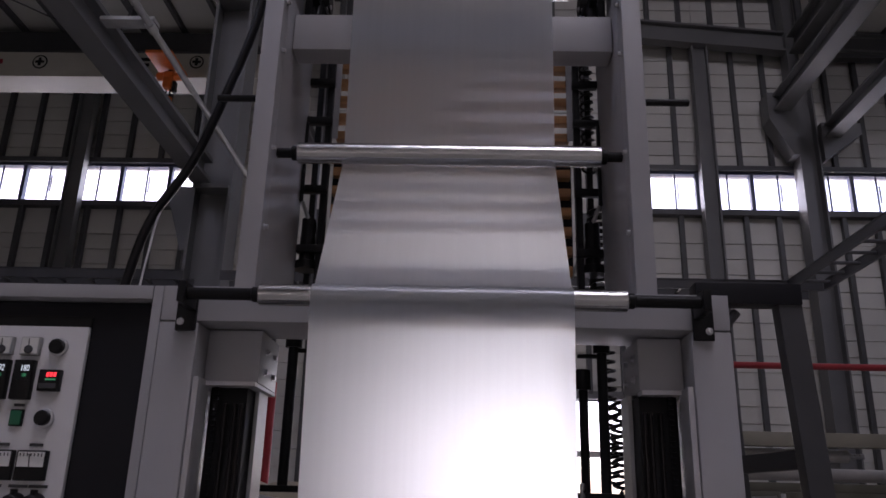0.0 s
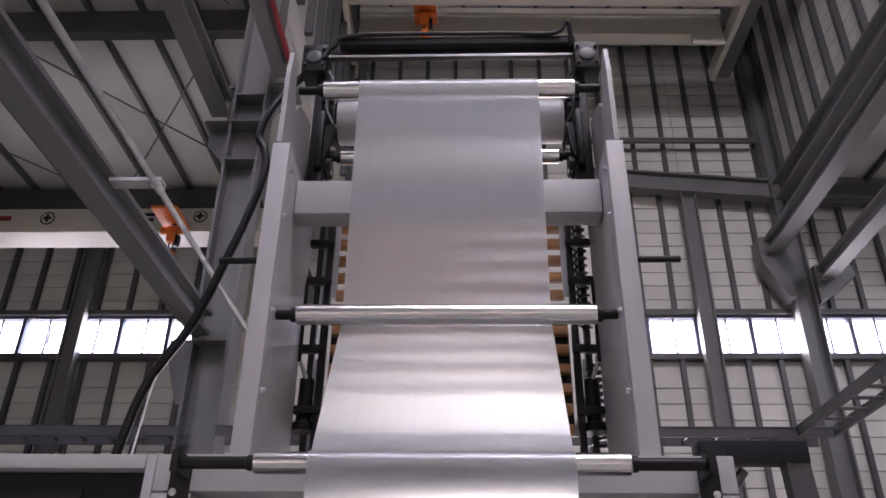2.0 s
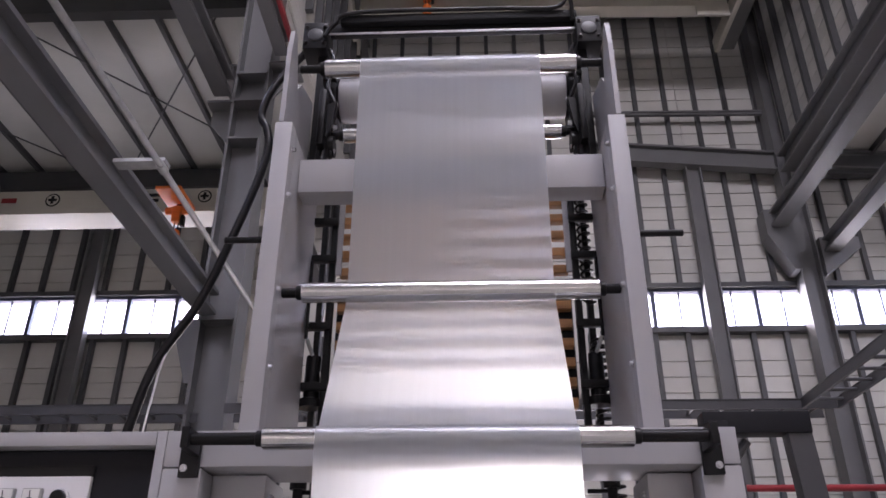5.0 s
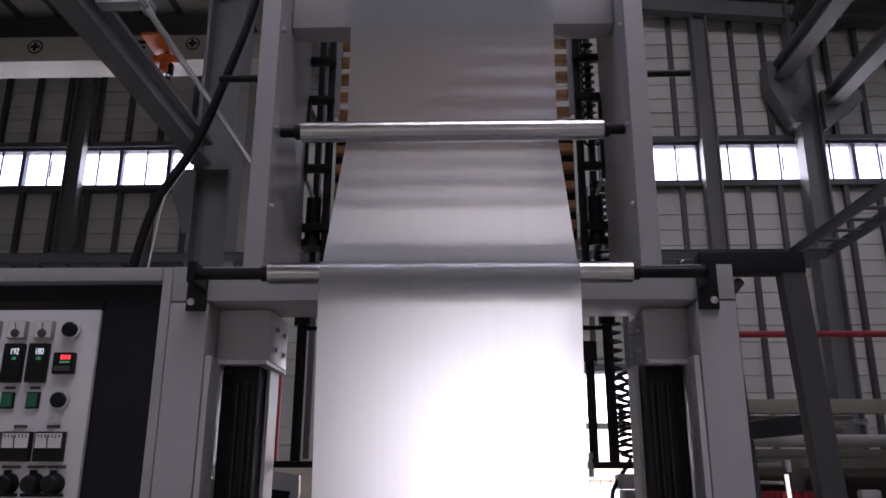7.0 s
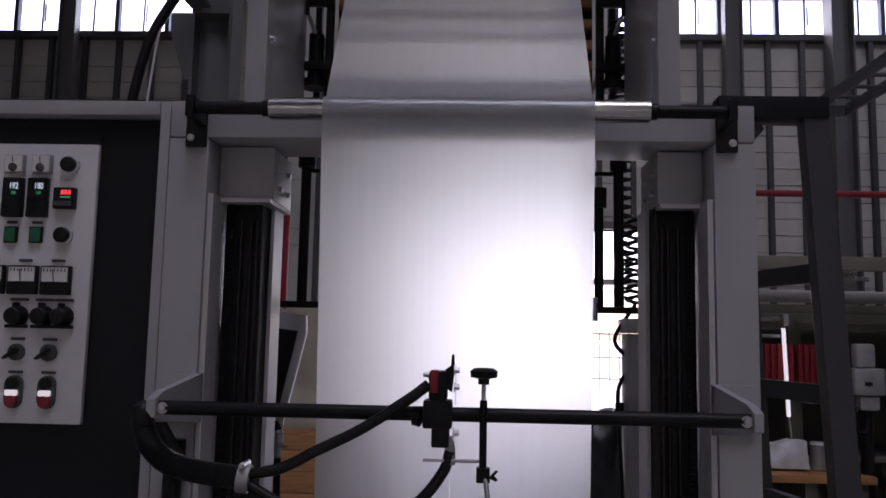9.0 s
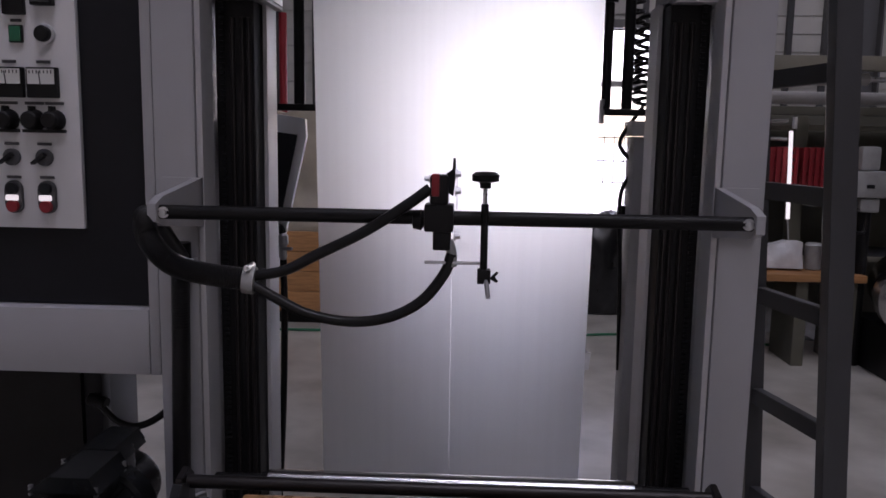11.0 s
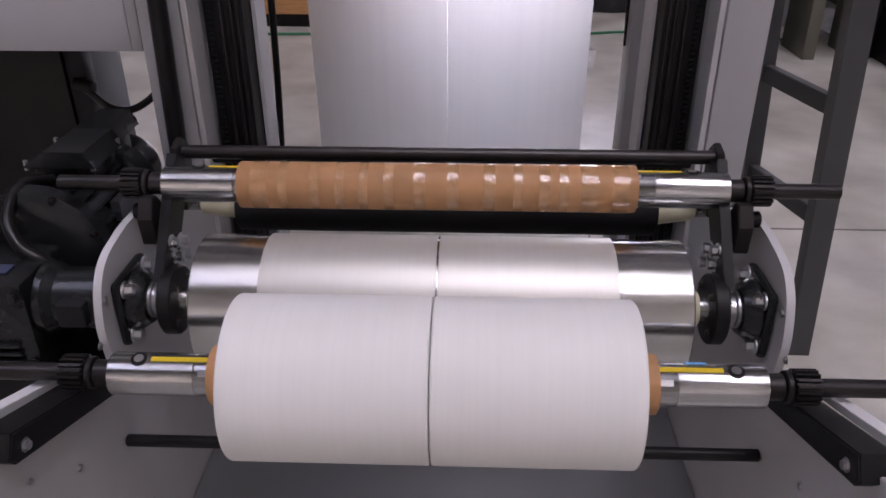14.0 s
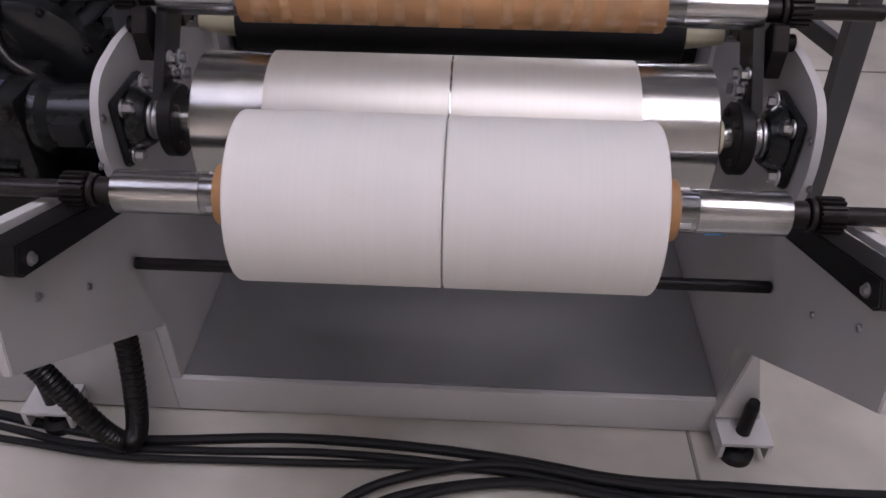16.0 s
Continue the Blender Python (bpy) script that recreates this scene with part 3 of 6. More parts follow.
c = thing("overhead_crane", (2.0, 12, 16.25), "cream overhead crane with two girders, red rail and lettering", "crane")
c.rotation_euler.z = radians(1.4)
g = part("girder", box(-2.85, 6.93, 12.0, 12.2, 16.46, 17.06, 0.02), CRANE, c, smooth=False)
part("flange", box(-2.85, 6.93, 11.95, 12.25, 16.4, 16.455), CRANE, c, smooth=False)
for a, b in ((-3.0, -2.855), (6.935, 7.08)):
    part("end_carriage", box(a, b, 11.0, 14.9, 16.3, 16.75, 0.03), CRANE, c, smooth=False)
part("second_girder", box(-2.7, 6.85, 13.3, 13.6, 16.5, 17.12, 0.02), CRANE, c, smooth=False)
part("second_flange", box(-2.7, 6.85, 13.2, 13.7, 17.125, 17.3), CRANE, c, smooth=False)
part("trolley_rail", box(-2.7, 6.85, 13.25, 13.65, 16.44, 16.495), CRANE, c, smooth=False)
for a, b in ((-2.65, -1.75), (6.0, 6.84)):
    part("end_plate", box(a, b, 13.24, 13.31, 16.12, 16.435), CRANE, c, smooth=False)
part("busbar", box(-2.8, 6.88, 11.95, 12.05, 17.066, 17.17), RED, c, "red rail along the girder top", smooth=False)
part("hoist_beam", box(-1.3, -0.6, 12.15, 13.3, 16.86, 16.92), CRANE, c, smooth=False)
part("collector", box(-1.05, -0.95, 11.9, 11.945, 17.05, 17.45), BLACK, c, smooth=False)
part("collector_head", box(-1.2, -0.8, 11.86, 11.94, 17.1, 17.2), BLACK, c, smooth=False)
emblem(c, 2.0, 12.0, 16.78, 0.16)
emblem(c, 5.65, 12.0, 16.8, 0.1)


def crane_sign(text, x, z, h):
    """A painted character on the girder's face."""
    cu = bpy.data.curves.new("sign", "FONT")
    cu.body, cu.size, cu.extrude, cu.align_x, cu.align_y = text, h * K, 0.004, "CENTER", "CENTER"
    tmp = bpy.data.objects.new("sign", cu)
    scene.collection.objects.link(tmp)
    me = bpy.data.meshes.new_from_object(tmp.evaluated_get(bpy.context.evaluated_depsgraph_get()))
    bpy.data.objects.remove(tmp)
    me.transform(Matrix.Translation(V(x, 11.994, z) - BASE[g]) @ pose(0, 0, 0, 90, 0, 0) @ Matrix.Diagonal((1.05, 1, 1, 1)))
    me.materials.clear()
    me.materials.append(SIGN_RED)
    new("lettering", me).parent = g


for text, x in (("\u5b89", -0.7), ("\u5168", 0.5), ("\u4e00", 4.75)):
    crane_sign(text, x, 16.77, 0.3)
for xx, w, z0, z1 in ((-2.35, 0.16, 16.72, 16.77), (-1.65, 0.42, 16.8, 16.86), (-1.6, 0.45, 16.68, 16.74), (3.45, 0.16, 16.84, 16.89), (3.45, 0.11, 16.75, 16.8), (3.45, 0.17, 16.66, 16.71), (6.3, 0.36, 16.83, 16.88), (6.33, 0.36, 16.7, 16.75)):
    part("lettering_bar", box(xx - w, xx + w, 11.986, 11.9975, z0, z1), SIGN_RED, g, smooth=False)
hoist(-0.95, 12.78, 16.75, 0.9)
part("runway", section((7.34, -13, 16.95), (7.34, 15.3, 16.95), 0.4, 0.6), COLUMN, thing("steel_beam", (7.35, 0, 16), "upper grey crane runway beam under the roof", "steel beam"), smooth=False)
part("conductor", box(6.99, 7.07, -13, 14.2, 16.68, 16.76), RED, thing("busbar", (7.06, 0, 16.5), "red crane conductor rail along the runway", "conductor rail"), smooth=False)
part("runway", section((-2.95, -13, 17.0), (-2.95, 15.5, 17.0), 0.34, 0.5), COLUMN, thing("steel_beam", (-3.0, 0, 16), "upper grey crane runway beam under the roof", "steel beam"), smooth=False)
part("conductor", box(-2.6, -2.54, -13, 7.0, 9.66, 9.74), RED, thing("busbar", (-2.57, 0, 9.7), "red crane conductor rail along the runway", "conductor rail"), smooth=False)


def cable_tray(label, a, b):
    t = thing("cable_tray", a, label, "cable tray")
    a, b = Vector(a), Vector(b)
    d, s, u = frame_axes(b - a)
    n = max(3, int((b - a).length / 0.35))
    for k in (-0.2, 0.2):
        part("side_rail", section(a + s * k, b + s * k, 0.03, 0.12, 0.01, 0.012), LADDER_PAINT, t, smooth=False)
    for i in range(n):
        q = a + d * ((b - a).length * (i + 0.5) / n)
        part("rung", cyl(q - s * 0.19, q + s * 0.19, 0.02, 8), LADDER_PAINT, t)


cable_tray("dark grey cable tray running across the hall", (-17.9, 7.0, 4.08), (-3.28, 7.0, 4.08))
cable_tray("dark grey cable tray running across the hall", (-2.84, 7.0, 4.08), (4.19, 7.0, 4.08))
cable_tray("dark grey cable tray running along the side bay", (4.0, 6.79, 4.08), (4.0, -13.9, 4.08))
pp = thing("water_pipe", (6, 8.5, 3.3), "red fire main pipe across the side bay", "pipe")
part("pipe", cyl((3.1, 8.5, 3.45), (XR, 8.5, 3.45), 0.045, 14), RED, pp)
pp = thing("water_pipe", (-3.6, 12, 2), "red fire main pipe beside the wall", "pipe")
part("pipe", cyl((-3.35, 12, F), (-3.35, 12, 3.6), 0.07, 14), RED, pp)


# ---- the winding tower ----
tower = thing("winder_tower", (0, 0.3, F), "light grey painted steel tower of a film winder", "machine tower")
for s in (-1, 1):
    # front posts: folded box; inner lip's paler paint stands for gate light on it
    x0, x1 = sorted((s * 0.69, s * 0.8))
    part("front_post", box(x0, x1, 0.1, 0.34, F, 2.012, 0.004), PAINT, tower)
    x0, x1 = sorted((s * 0.671, s * 0.687))
    part("post_lip", box(x0, x1, 0.105, 0.2, F, 1.86, 0.002), PAINT_PALE, tower, smooth=False)
    # black guide column with rails and a toothed belt
    x0, x1 = sorted((s * 0.562, s * 0.669))
    part("guide_column", box(x0, x1, 0.22, 0.4, F, 1.86, 0.003), BLACK, tower)
    for k in (0.575, 0.592, 0.62):
        part("guide_rail", cyl((s * k, 0.213, F), (s * k, 0.213, 1.8), 0.0065, 10), BLUED, tower)
    bm = bmesh.new()
    for i in range(150):
        z = F + 0.02 + i * 0.0147
        box(s * 0.65 - 0.006, s * 0.65 + 0.006, 0.208, 0.2175, z, z + 0.008, bm=bm)
    tagged(part("toothed_belt", bm, RUBBER, tower, smooth=False), kind="stuff")
    # head block under the cross beam
    x0, x1 = sorted((s * (0.53 if s < 0 else 0.562), s * 0.688))
    block = part("head_block", box(x0, x1, 0.2, 0.42, 1.86, 2.012, 0.003), PAINT, tower)
    part("head_plate", prism([(0.17, 1.858), (0.42, 1.858), (0.42, 1.848), (0.17, 1.846)], "x", x0, x1), PAINT_PALE, tower, smooth=False)
    for yy, zz in ((0.26, 1.9), (0.26, 1.96), (0.36, 1.9), (0.36, 1.96)):
        part("bolt", bolt((s * (0.53 if s < 0 else 0.562), yy, zz), (-s, 0, 0), 0.008, 0.008), ZINC, block)
    # tall posts: front flange, deep side plate, raised cheek on top
    x0, x1 = sorted((s * 0.568, s * 0.63))
    post = part("tall_post", box(x0, x1, 0.2, 0.27, 2.122, 3.27, 0.003), PAINT, tower)
    x0, x1 = sorted((s * 0.57, s * 0.588))
    part("side_plate", box(x0, x1, 0.272, 0.72, 2.122, 3.27, 0.003), PAINT, tower)
    x0, x1 = sorted((s * 0.6, s * 0.618))
    part("cheek", prism([(0.2, 3.274), (0.6, 3.274), (0.6, 3.66), (0.4, 3.6), (0.34, 3.53), (0.26, 3.72), (0.22, 3.72), (0.2, 3.6)], "x", x0, x1), PAINT, tower, smooth=False)
    for zz in (2.35, 2.62, 2.98, 3.17):
        part("bolt", bolt((s * 0.568, 0.235, zz), (-s, 0, 0), 0.008, 0.01), ZINC, post)
    # rear post, and inner flanges with the light on them put into pale paint
    if s > 0:
        part("rear_post", box(0.56, 0.66, 0.62, 0.74, F, 1.5, 0.004), PAINT, tower)
        part("post_cap", box(0.55, 0.67, 0.61, 0.75, 1.502, 1.55, 0.004), PAINT_PALE, tower)
    x0, x1 = sorted((s * 0.548, s * 0.56))
    part("inner_flange", box(x0, x1, 0.3, 0.41, F, 1.86, 0.002), PAINT_PALE, tower, smooth=False)
    part("stub_bar", cyl((s * 0.588, 0.5, 2.945), (s * 0.86, 0.5, 2.945), 0.013, 12), BLACK, tower)
part("cross_beam", box(-0.8, 0.8, 0.1, 0.34, 2.016, 2.118, 0.004), PAINT, tower)
part("upper_beam", box(-0.566, 0.566, 0.36, 0.46, 3.067, 3.21, 0.004), PAINT, tower)
part("rear_beam", box(-0.566, 0.566, 0.62, 0.72, 2.13, 2.22, 0.004), PAINT, tower)


def idler(name_label, y, z, r, bracket=0.0, reach=0.6, half=0.5):
    """A chrome idler roller with black shaft ends."""
    d = thing("idler_roller", (0, y, z), name_label, "roller", "idler rollers")
    part("shell", lathe((-half, y, z), (half, y, z), [(0, r * 0.82), (0.001, r - 0.003), (0.004, r), (2 * half - 0.004, r), (2 * half - 0.001, r - 0.003), (2 * half, r * 0.82)], 48), CHROME, d)
    for s in (-1, 1):
        part("collar", cyl((s * half, y, z), (s * (half + 0.018), y, z), r * 0.72, 24), BLACK, d)
        part("shaft", cyl((s * (half + 0.018), y, z), (s * reach, y, z), 0.017, 20), BLACK, d)
        if bracket:
            plate = part("bracket_plate", box(*sorted((s * 0.694, s * 0.75)), 0.085, 0.098, 1.985, 2.1, 0.002), BLACK, d)
            part("bracket_block", box(*sorted((s * 0.694, s * 0.716)), y - 0.03, 0.083, 2.042, 2.1, 0.004), BLACK, d)
            part("bolt", bolt((s * 0.736, 0.085, 2.01), (0, -1, 0), 0.007, 0.006), ZINC, plate)
    return d


idler("polished guide roller on black brackets before the frame", 0.007, 2.071, 0.03, 1, 0.705)
idler("polished guide roller between the tall posts", 0.305, 2.635, 0.035, 0, 0.568)
idler("polished top roller that leads the film down", 0.353, 3.638, 0.038, 0, 0.6)
idler("polished idler roller behind the film web", 0.62, 3.5, 0.032, 0, 0.56, 0.46)
idler("polished bottom roller below the slitter bar", 0.073, 0.543, 0.03, 0, 0.647)

# nip rollers, carriage and spreader on top
nip = thing("nip_roller", (0, 0.72, 3.72), "large grey rubber-covered nip roller at the tower top", "roller")
part("cover", lathe((-0.5, 0.72, 3.76), (0.5, 0.72, 3.76), [(0, 0.03), (0.001, 0.096), (0.005, 0.1), (0.995, 0.1), (0.999, 0.096), (1, 0.03)], 40), PAINT, nip)
for s in (-1, 1):
    part("bearing", box(*sorted((s * 0.505, s * 0.56)), 0.62, 0.82, 3.65, 3.85, 0.01), BLACK, nip)
    part("arm", box(*sorted((s * 0.52, s * 0.55)), 0.5, 0.66, 3.38, 3.66, 0.01), BLACK, nip)
    part("cylinder", cyl((s * 0.535, 0.55, 3.3), (s * 0.535, 0.62, 3.6), 0.025), BLACK, nip)
    part("gear", lathe((s * 0.49, 0.6, 3.43), (s * 0.52, 0.6, 3.43), [(0, 0.045), (0.03, 0.045)], 24), BLACK, nip)
car = thing("oscillating_carriage", (0, 0.6, 4.05), "black steel cross bar with end blocks and hoses", "carriage")
part("bar", box(-0.58, 0.58, 0.6, 0.64, 4.05, 4.105, 0.004), BLACK, car)
part("cable_chain", box(-0.5, 0.56, 0.555, 0.595, 4.075, 4.118, 0.008), RUBBER, car)
part("rod", cyl((-0.6, 0.58, 4.03), (0.6, 0.58, 4.03), 0.005, 12), ZINC, car)
for s in (-1, 1):
    part("end_block", box(*sorted((s * 0.55, s * 0.66)), 0.55, 0.68, 3.925, 4.075, 0.008), BLACK, car)
    part("dial", lathe((s * 0.605, 0.55, 4.0), (s * 0.605, 0.5, 4.0), [(0, 0.034), (0.006, 0.034), (0.008, 0.028)], 24), LADDER_PAINT, car)
    for a, b in ((-0.04, 0.045), (0.04, 0.045), (-0.04, -0.045), (0.04, -0.045)):
        part("bolt", bolt((s * 0.605 + a, 0.55, 4.0 + b), (0, -1, 0), 0.007, 0.008), BLUED, car)
    part("post", box(*sorted((s * 0.555, s * 0.595)), 0.6, 0.66, 3.3, 3.92, 0.004), BLACK, car)
    for zz in (3.4, 3.52, 3.64, 3.78):
        part("valve", cyl((s * 0.5, 0.59, zz), (s * 0.56, 0.59, zz + 0.012), 0.016, 12), BLACK, car)
        part("fitting", bolt((s * 0.5, 0.585, zz), (-s, 0, 0), 0.009, 0.012), ZINC, car)
    part("air_line", tube([(s * 0.54, 0.58, 3.94), (s * 0.51, 0.57, 3.85), (s * 0.53, 0.565, 3.72), (s * 0.49, 0.57, 3.6), (s * 0.52, 0.575, 3.46), (s * 0.5, 0.58, 3.36)], 0.008, 8), HOSE, car)
    part("lever", prism([(s * 0.485, 3.62), (s * 0.54, 3.6), (s * 0.545, 3.5), (s * 0.515, 3.44), (s * 0.5, 3.5)], "y", 0.54, 0.565), BLACK, car, smooth=False)
part("hose", tube([(-0.56, 0.54, 3.98), (-0.52, 0.54, 4.05), (-0.42, 0.545, 4.12), (0.2, 0.55, 4.128), (0.46, 0.545, 4.12), (0.52, 0.54, 4.18), (0.535, 0.54, 4.16), (0.54, 0.56, 4.06)], 0.01), HOSE, car)

# collapsing frame with wooden slats behind the web
slat_frame = thing("collapsing_frame", (0, 0.85, 1.6), "black collapsing frame with wooden slats behind the film", "collapsing frame")
for s in (-1, 1):
    part("upright", box(*sorted((s * 0.475, s * 0.5)), 0.72, 0.76, 2.25, 3.35, 0.003), BLACK, slat_frame)
    part("upright", box(*sorted((s * 0.535, s * 0.56)), 0.82, 0.86, 2.3, 3.4, 0.003), BLACK, slat_frame)
    part("side_board", box(*sorted((s * 0.45, s * 0.472)), 0.72, 0.735, 2.9, 3.3, 0.002), PAINT, slat_frame)
    part("strut", cyl((s * 0.56, 0.7, 2.62), (s * 0.46, 0.78, 2.36), 0.008, 10), GALV, slat_frame)
    part("strut", cyl((s * 0.565, 0.7, 2.95), (s * 0.565, 0.7, 2.62), 0.008, 10), BLACK, slat_frame)
    part("foot", lathe((s * 0.535, 0.74, 2.36), (s * 0.535, 0.74, 2.6), [(0, 0.045), (0.03, 0.045), (0.035, 0.03), (0.2, 0.028)], 20), BLACK, slat_frame)
    for zz in (2.42, 2.66, 2.95, 3.12):
        part("cross_tie", box(*sorted((s * 0.47, s * 0.57)), 0.7, 0.73, zz, zz + 0.03, 0.003), BLACK, slat_frame)
    part("side_shield", box(*sorted((s * 0.395, s * 0.47)), 0.8, 0.83, 2.38, 2.86), BLACK, slat_frame, smooth=False)
for i in range(14):
    z = 2.36 + i * 0.078
    part("slat", box(-0.46, 0.46, 0.745, 0.785, z, z + 0.035, 0.003), WOOD, slat_frame, "orange wooden slat")

# sizing rods with a cross bar behind the web
for s in (-1, 1):
    rod = thing("sizing_rod", (s * 0.55, 0.7, 1.58), "black vertical guide rod with clamps and foot bar", "guide rod", "guide rods")
    part("rod", cyl((s * 0.545, 0.7, 1.59), (s * 0.545, 0.7, 2.13), 0.018, 16), BLACK, rod)
    part("cap", cyl((s * 0.545, 0.7, 2.06), (s * 0.545, 0.7, 2.13), 0.03, 16), BLACK, rod)
    part("foot_bar", box(*sorted((s * 0.44, s * 0.7)), 0.68, 0.72, 1.568, 1.59, 0.003), BLACK, rod)
    part("pin", cyl((s * 0.46, 0.67, 1.54), (s * 0.46, 0.67, 1.62), 0.009, 10), ZINC, rod)
    part("link", cyl((s * 0.46, 0.7, 2.05), (s * 0.545, 0.7, 2.05), 0.008, 10), BLACK, rod)
    if s > 0:
        part("second_rod", cyl((0.477, 0.7, 1.59), (0.477, 0.7, 1.98), 0.016, 16), BLACK, rod)
        part("second_cap", cyl((0.477, 0.7, 1.93), (0.477, 0.7, 2.0), 0.027, 16), BLACK, rod)


def coil(name_label, x, y, z0, z1, r, turns, wire):
    pts = [(x + r * math.cos(i * math.tau / 10), y + r * math.sin(i * math.tau / 10), z0 + (z1 - z0) * i / (turns * 10)) for i in range(turns * 10 + 1)]
    c = thing("coiled_cable", (x, y, z0), name_label, "coiled cable", "coiled cables")
    part("coil", tube(pts, wire, 6, 0), HOSE, c)
    return c


coil("black coiled air hose hanging behind the frame", 0.575, 0.75, 1.62, 2.14, 0.024, 16, 0.006)
c = coil("wide black coiled air hose hanging behind the frame", 0.612, 0.72, 1.6, 1.9, 0.038, 8, 0.007)
part("tail", tube([(0.6, 0.7, 1.6), (0.53, 0.7, 1.48), (0.58, 0.7, 1.4), (0.54, 0.7, 1.3), (0.55, 0.7, 1.05), (0.56, 0.7, 0.7)], 0.007), HOSE, c)
part("plug", cyl((0.545, 0.7, 1.2), (0.545, 0.7, 1.27), 0.014), BLACK, c)
coil("black coiled air hose hanging behind the frame", 0.56, 0.8, 2.3, 2.64, 0.03, 12, 0.006)
coil("black coiled air hose hanging behind the frame", 0.54, 0.8, 2.8, 3.28, 0.024, 14, 0.006)

# ---- film web: runs down from the top roller, behind the second, over the guide roller, to the bottom roller ----
W = 0.353


def arc(cy, cz, r, a0, a1, n=7):
    return [(cy + r * math.cos(radians(a0 + (a1 - a0) * i / n)), cz + r * math.sin(radians(a0 + (a1 - a0) * i / n))) for i in range(n + 1)]


def web_sheet(line, w, x0=None):
    bm = bmesh.new()
    cols = [-w + 2 * w * i / 12 for i in range(13)] if x0 is None else [x0 + (w - x0) * i / 6 for i in range(7)]
    rows = [[bm.verts.new((x, y, z)) for x in cols] for y, z in line]
    for a, b in zip(rows, rows[1:]):
        for i in range(len(cols) - 1):
            bm.faces.new((a[i], a[i + 1], b[i + 1], b[i]))
    return bm


def bulge(y0, z0, y1, z1, n=10):
    return [(y0 + (y1 - y0) * i / n, z0 + (z1 - z0) * i / n) for i in range(1, n)]


line = [(0.72, 3.66), *arc(0.353, 3.638, 0.0405, 80, 182), *bulge(0.3125, 3.63, 0.3425, 2.64, 20), *arc(0.305, 2.635, 0.0375, 0, -42)]
line += [*bulge(0.333, 2.61, 0.02, 2.1055, 12), *arc(0.007, 2.071, 0.0325, 68, 184)]
drop = [(-0.0255, 2.065), *bulge(-0.0255, 2.065, 0.108, 0.58, 26), *arc(0.075, 0.543, 0.0325, 0, -90)]
film = thing("film_web", (0, 0, 2), "milky white translucent plastic film running over the rollers", "film web")
part("upper_web", web_sheet([*line, *drop[:15]], W), FILM, film)
part("slit_lane", web_sheet(drop[14:], -0.0055, -W), FILM, film, "lane of film beside the slit")
part("slit_lane", web_sheet(drop[14:], W, -0.0048), FILM, film, "lane of film beside the slit")

# ---- control cabinet ----
cab = thing("control_cabinet", (-1.4, 0.4, 0.82), "light grey control cabinet with charcoal door and white switch panel", "control cabinet")
part("body", box(-2.3, -0.833, 0.28, 0.85, 0.822, 2.118, 0.004), PAINT, cab)
part("side_stile", box(-0.831, -0.803, 0.104, 0.84, 0.822, 2.118, 0.003), PAINT, cab)
part("top_rail", box(-2.3, -0.833, 0.104, 0.277, 2.078, 2.118, 0.003), PAINT, cab)
part("bottom_rail", box(-2.3, -0.833, 0.104, 0.277, 0.822, 1.005, 0.003), PAINT, cab)
dr = part("door", box(-2.3, -0.836, 0.15, 0.277, 1.008, 2.075, 0.003), CHARCOAL, cab, "charcoal cabinet door")
part("door_recess", box(-2.3, -1.012, 0.14, 0.148, 2.0, 2.03, 0.002), BLACK, cab)
panel = part("switch_panel", box(-2.25, -1.013, 0.13, 0.147, 1.222, 1.998, 0.002), WHITE, cab, "white switch panel")
support = thing("cabinet_stand", (-1.5, 0.5, F), "black steel stand below the control cabinet", "stand")
part("pillar", box(-2.2, -1.16, 0.35, 0.75, F, 0.8, 0.004), BLACK, support)
part("side_flange", box(-1.156, -1.1, 0.36, 0.42, F, 0.818, 0.003), CHARCOAL, support)
part("cap", box(-2.25, -1.08, 0.33, 0.78, 0.802, 0.82, 0.002), CHARCOAL, support)


# ---- panel instruments ----
PF = 0.128
def face(x0, x1, z0, z1, depth, bevel=0.003):
    return box(x0, x1, PF - depth, PF, z0, z1, bevel)


def digits(text, x, z, h, mat, parent, y):
    """Readable figures as thin mesh letters on a display."""
    cu = bpy.data.curves.new("digits", "FONT")
    cu.body, cu.size, cu.extrude, cu.align_x, cu.align_y = text, h * K * 1.35, 0.0005, "CENTER", "CENTER"
    tmp = bpy.data.objects.new("digits", cu)
    scene.collection.objects.link(tmp)
    me = bpy.data.meshes.new_from_object(tmp.evaluated_get(bpy.context.evaluated_depsgraph_get()))
    bpy.data.objects.remove(tmp)
    me.transform(Matrix.Translation(V(x, y, z) - BASE[parent]) @ pose(0, 0, 0, 90, 0, 0) @ Matrix.Diagonal((0.7, 1, 1, 1)))
    me.materials.clear()
    me.materials.append(mat)
    ob = new("figures", me)
    ob.parent = parent
    return ob


def name_bar(x, z, w, parent):
    part("label_strip", box(x - w, x + w, PF - 0.002, PF - 0.0002, z - 0.004, z + 0.004), LADDER_PAINT, parent, smooth=False)


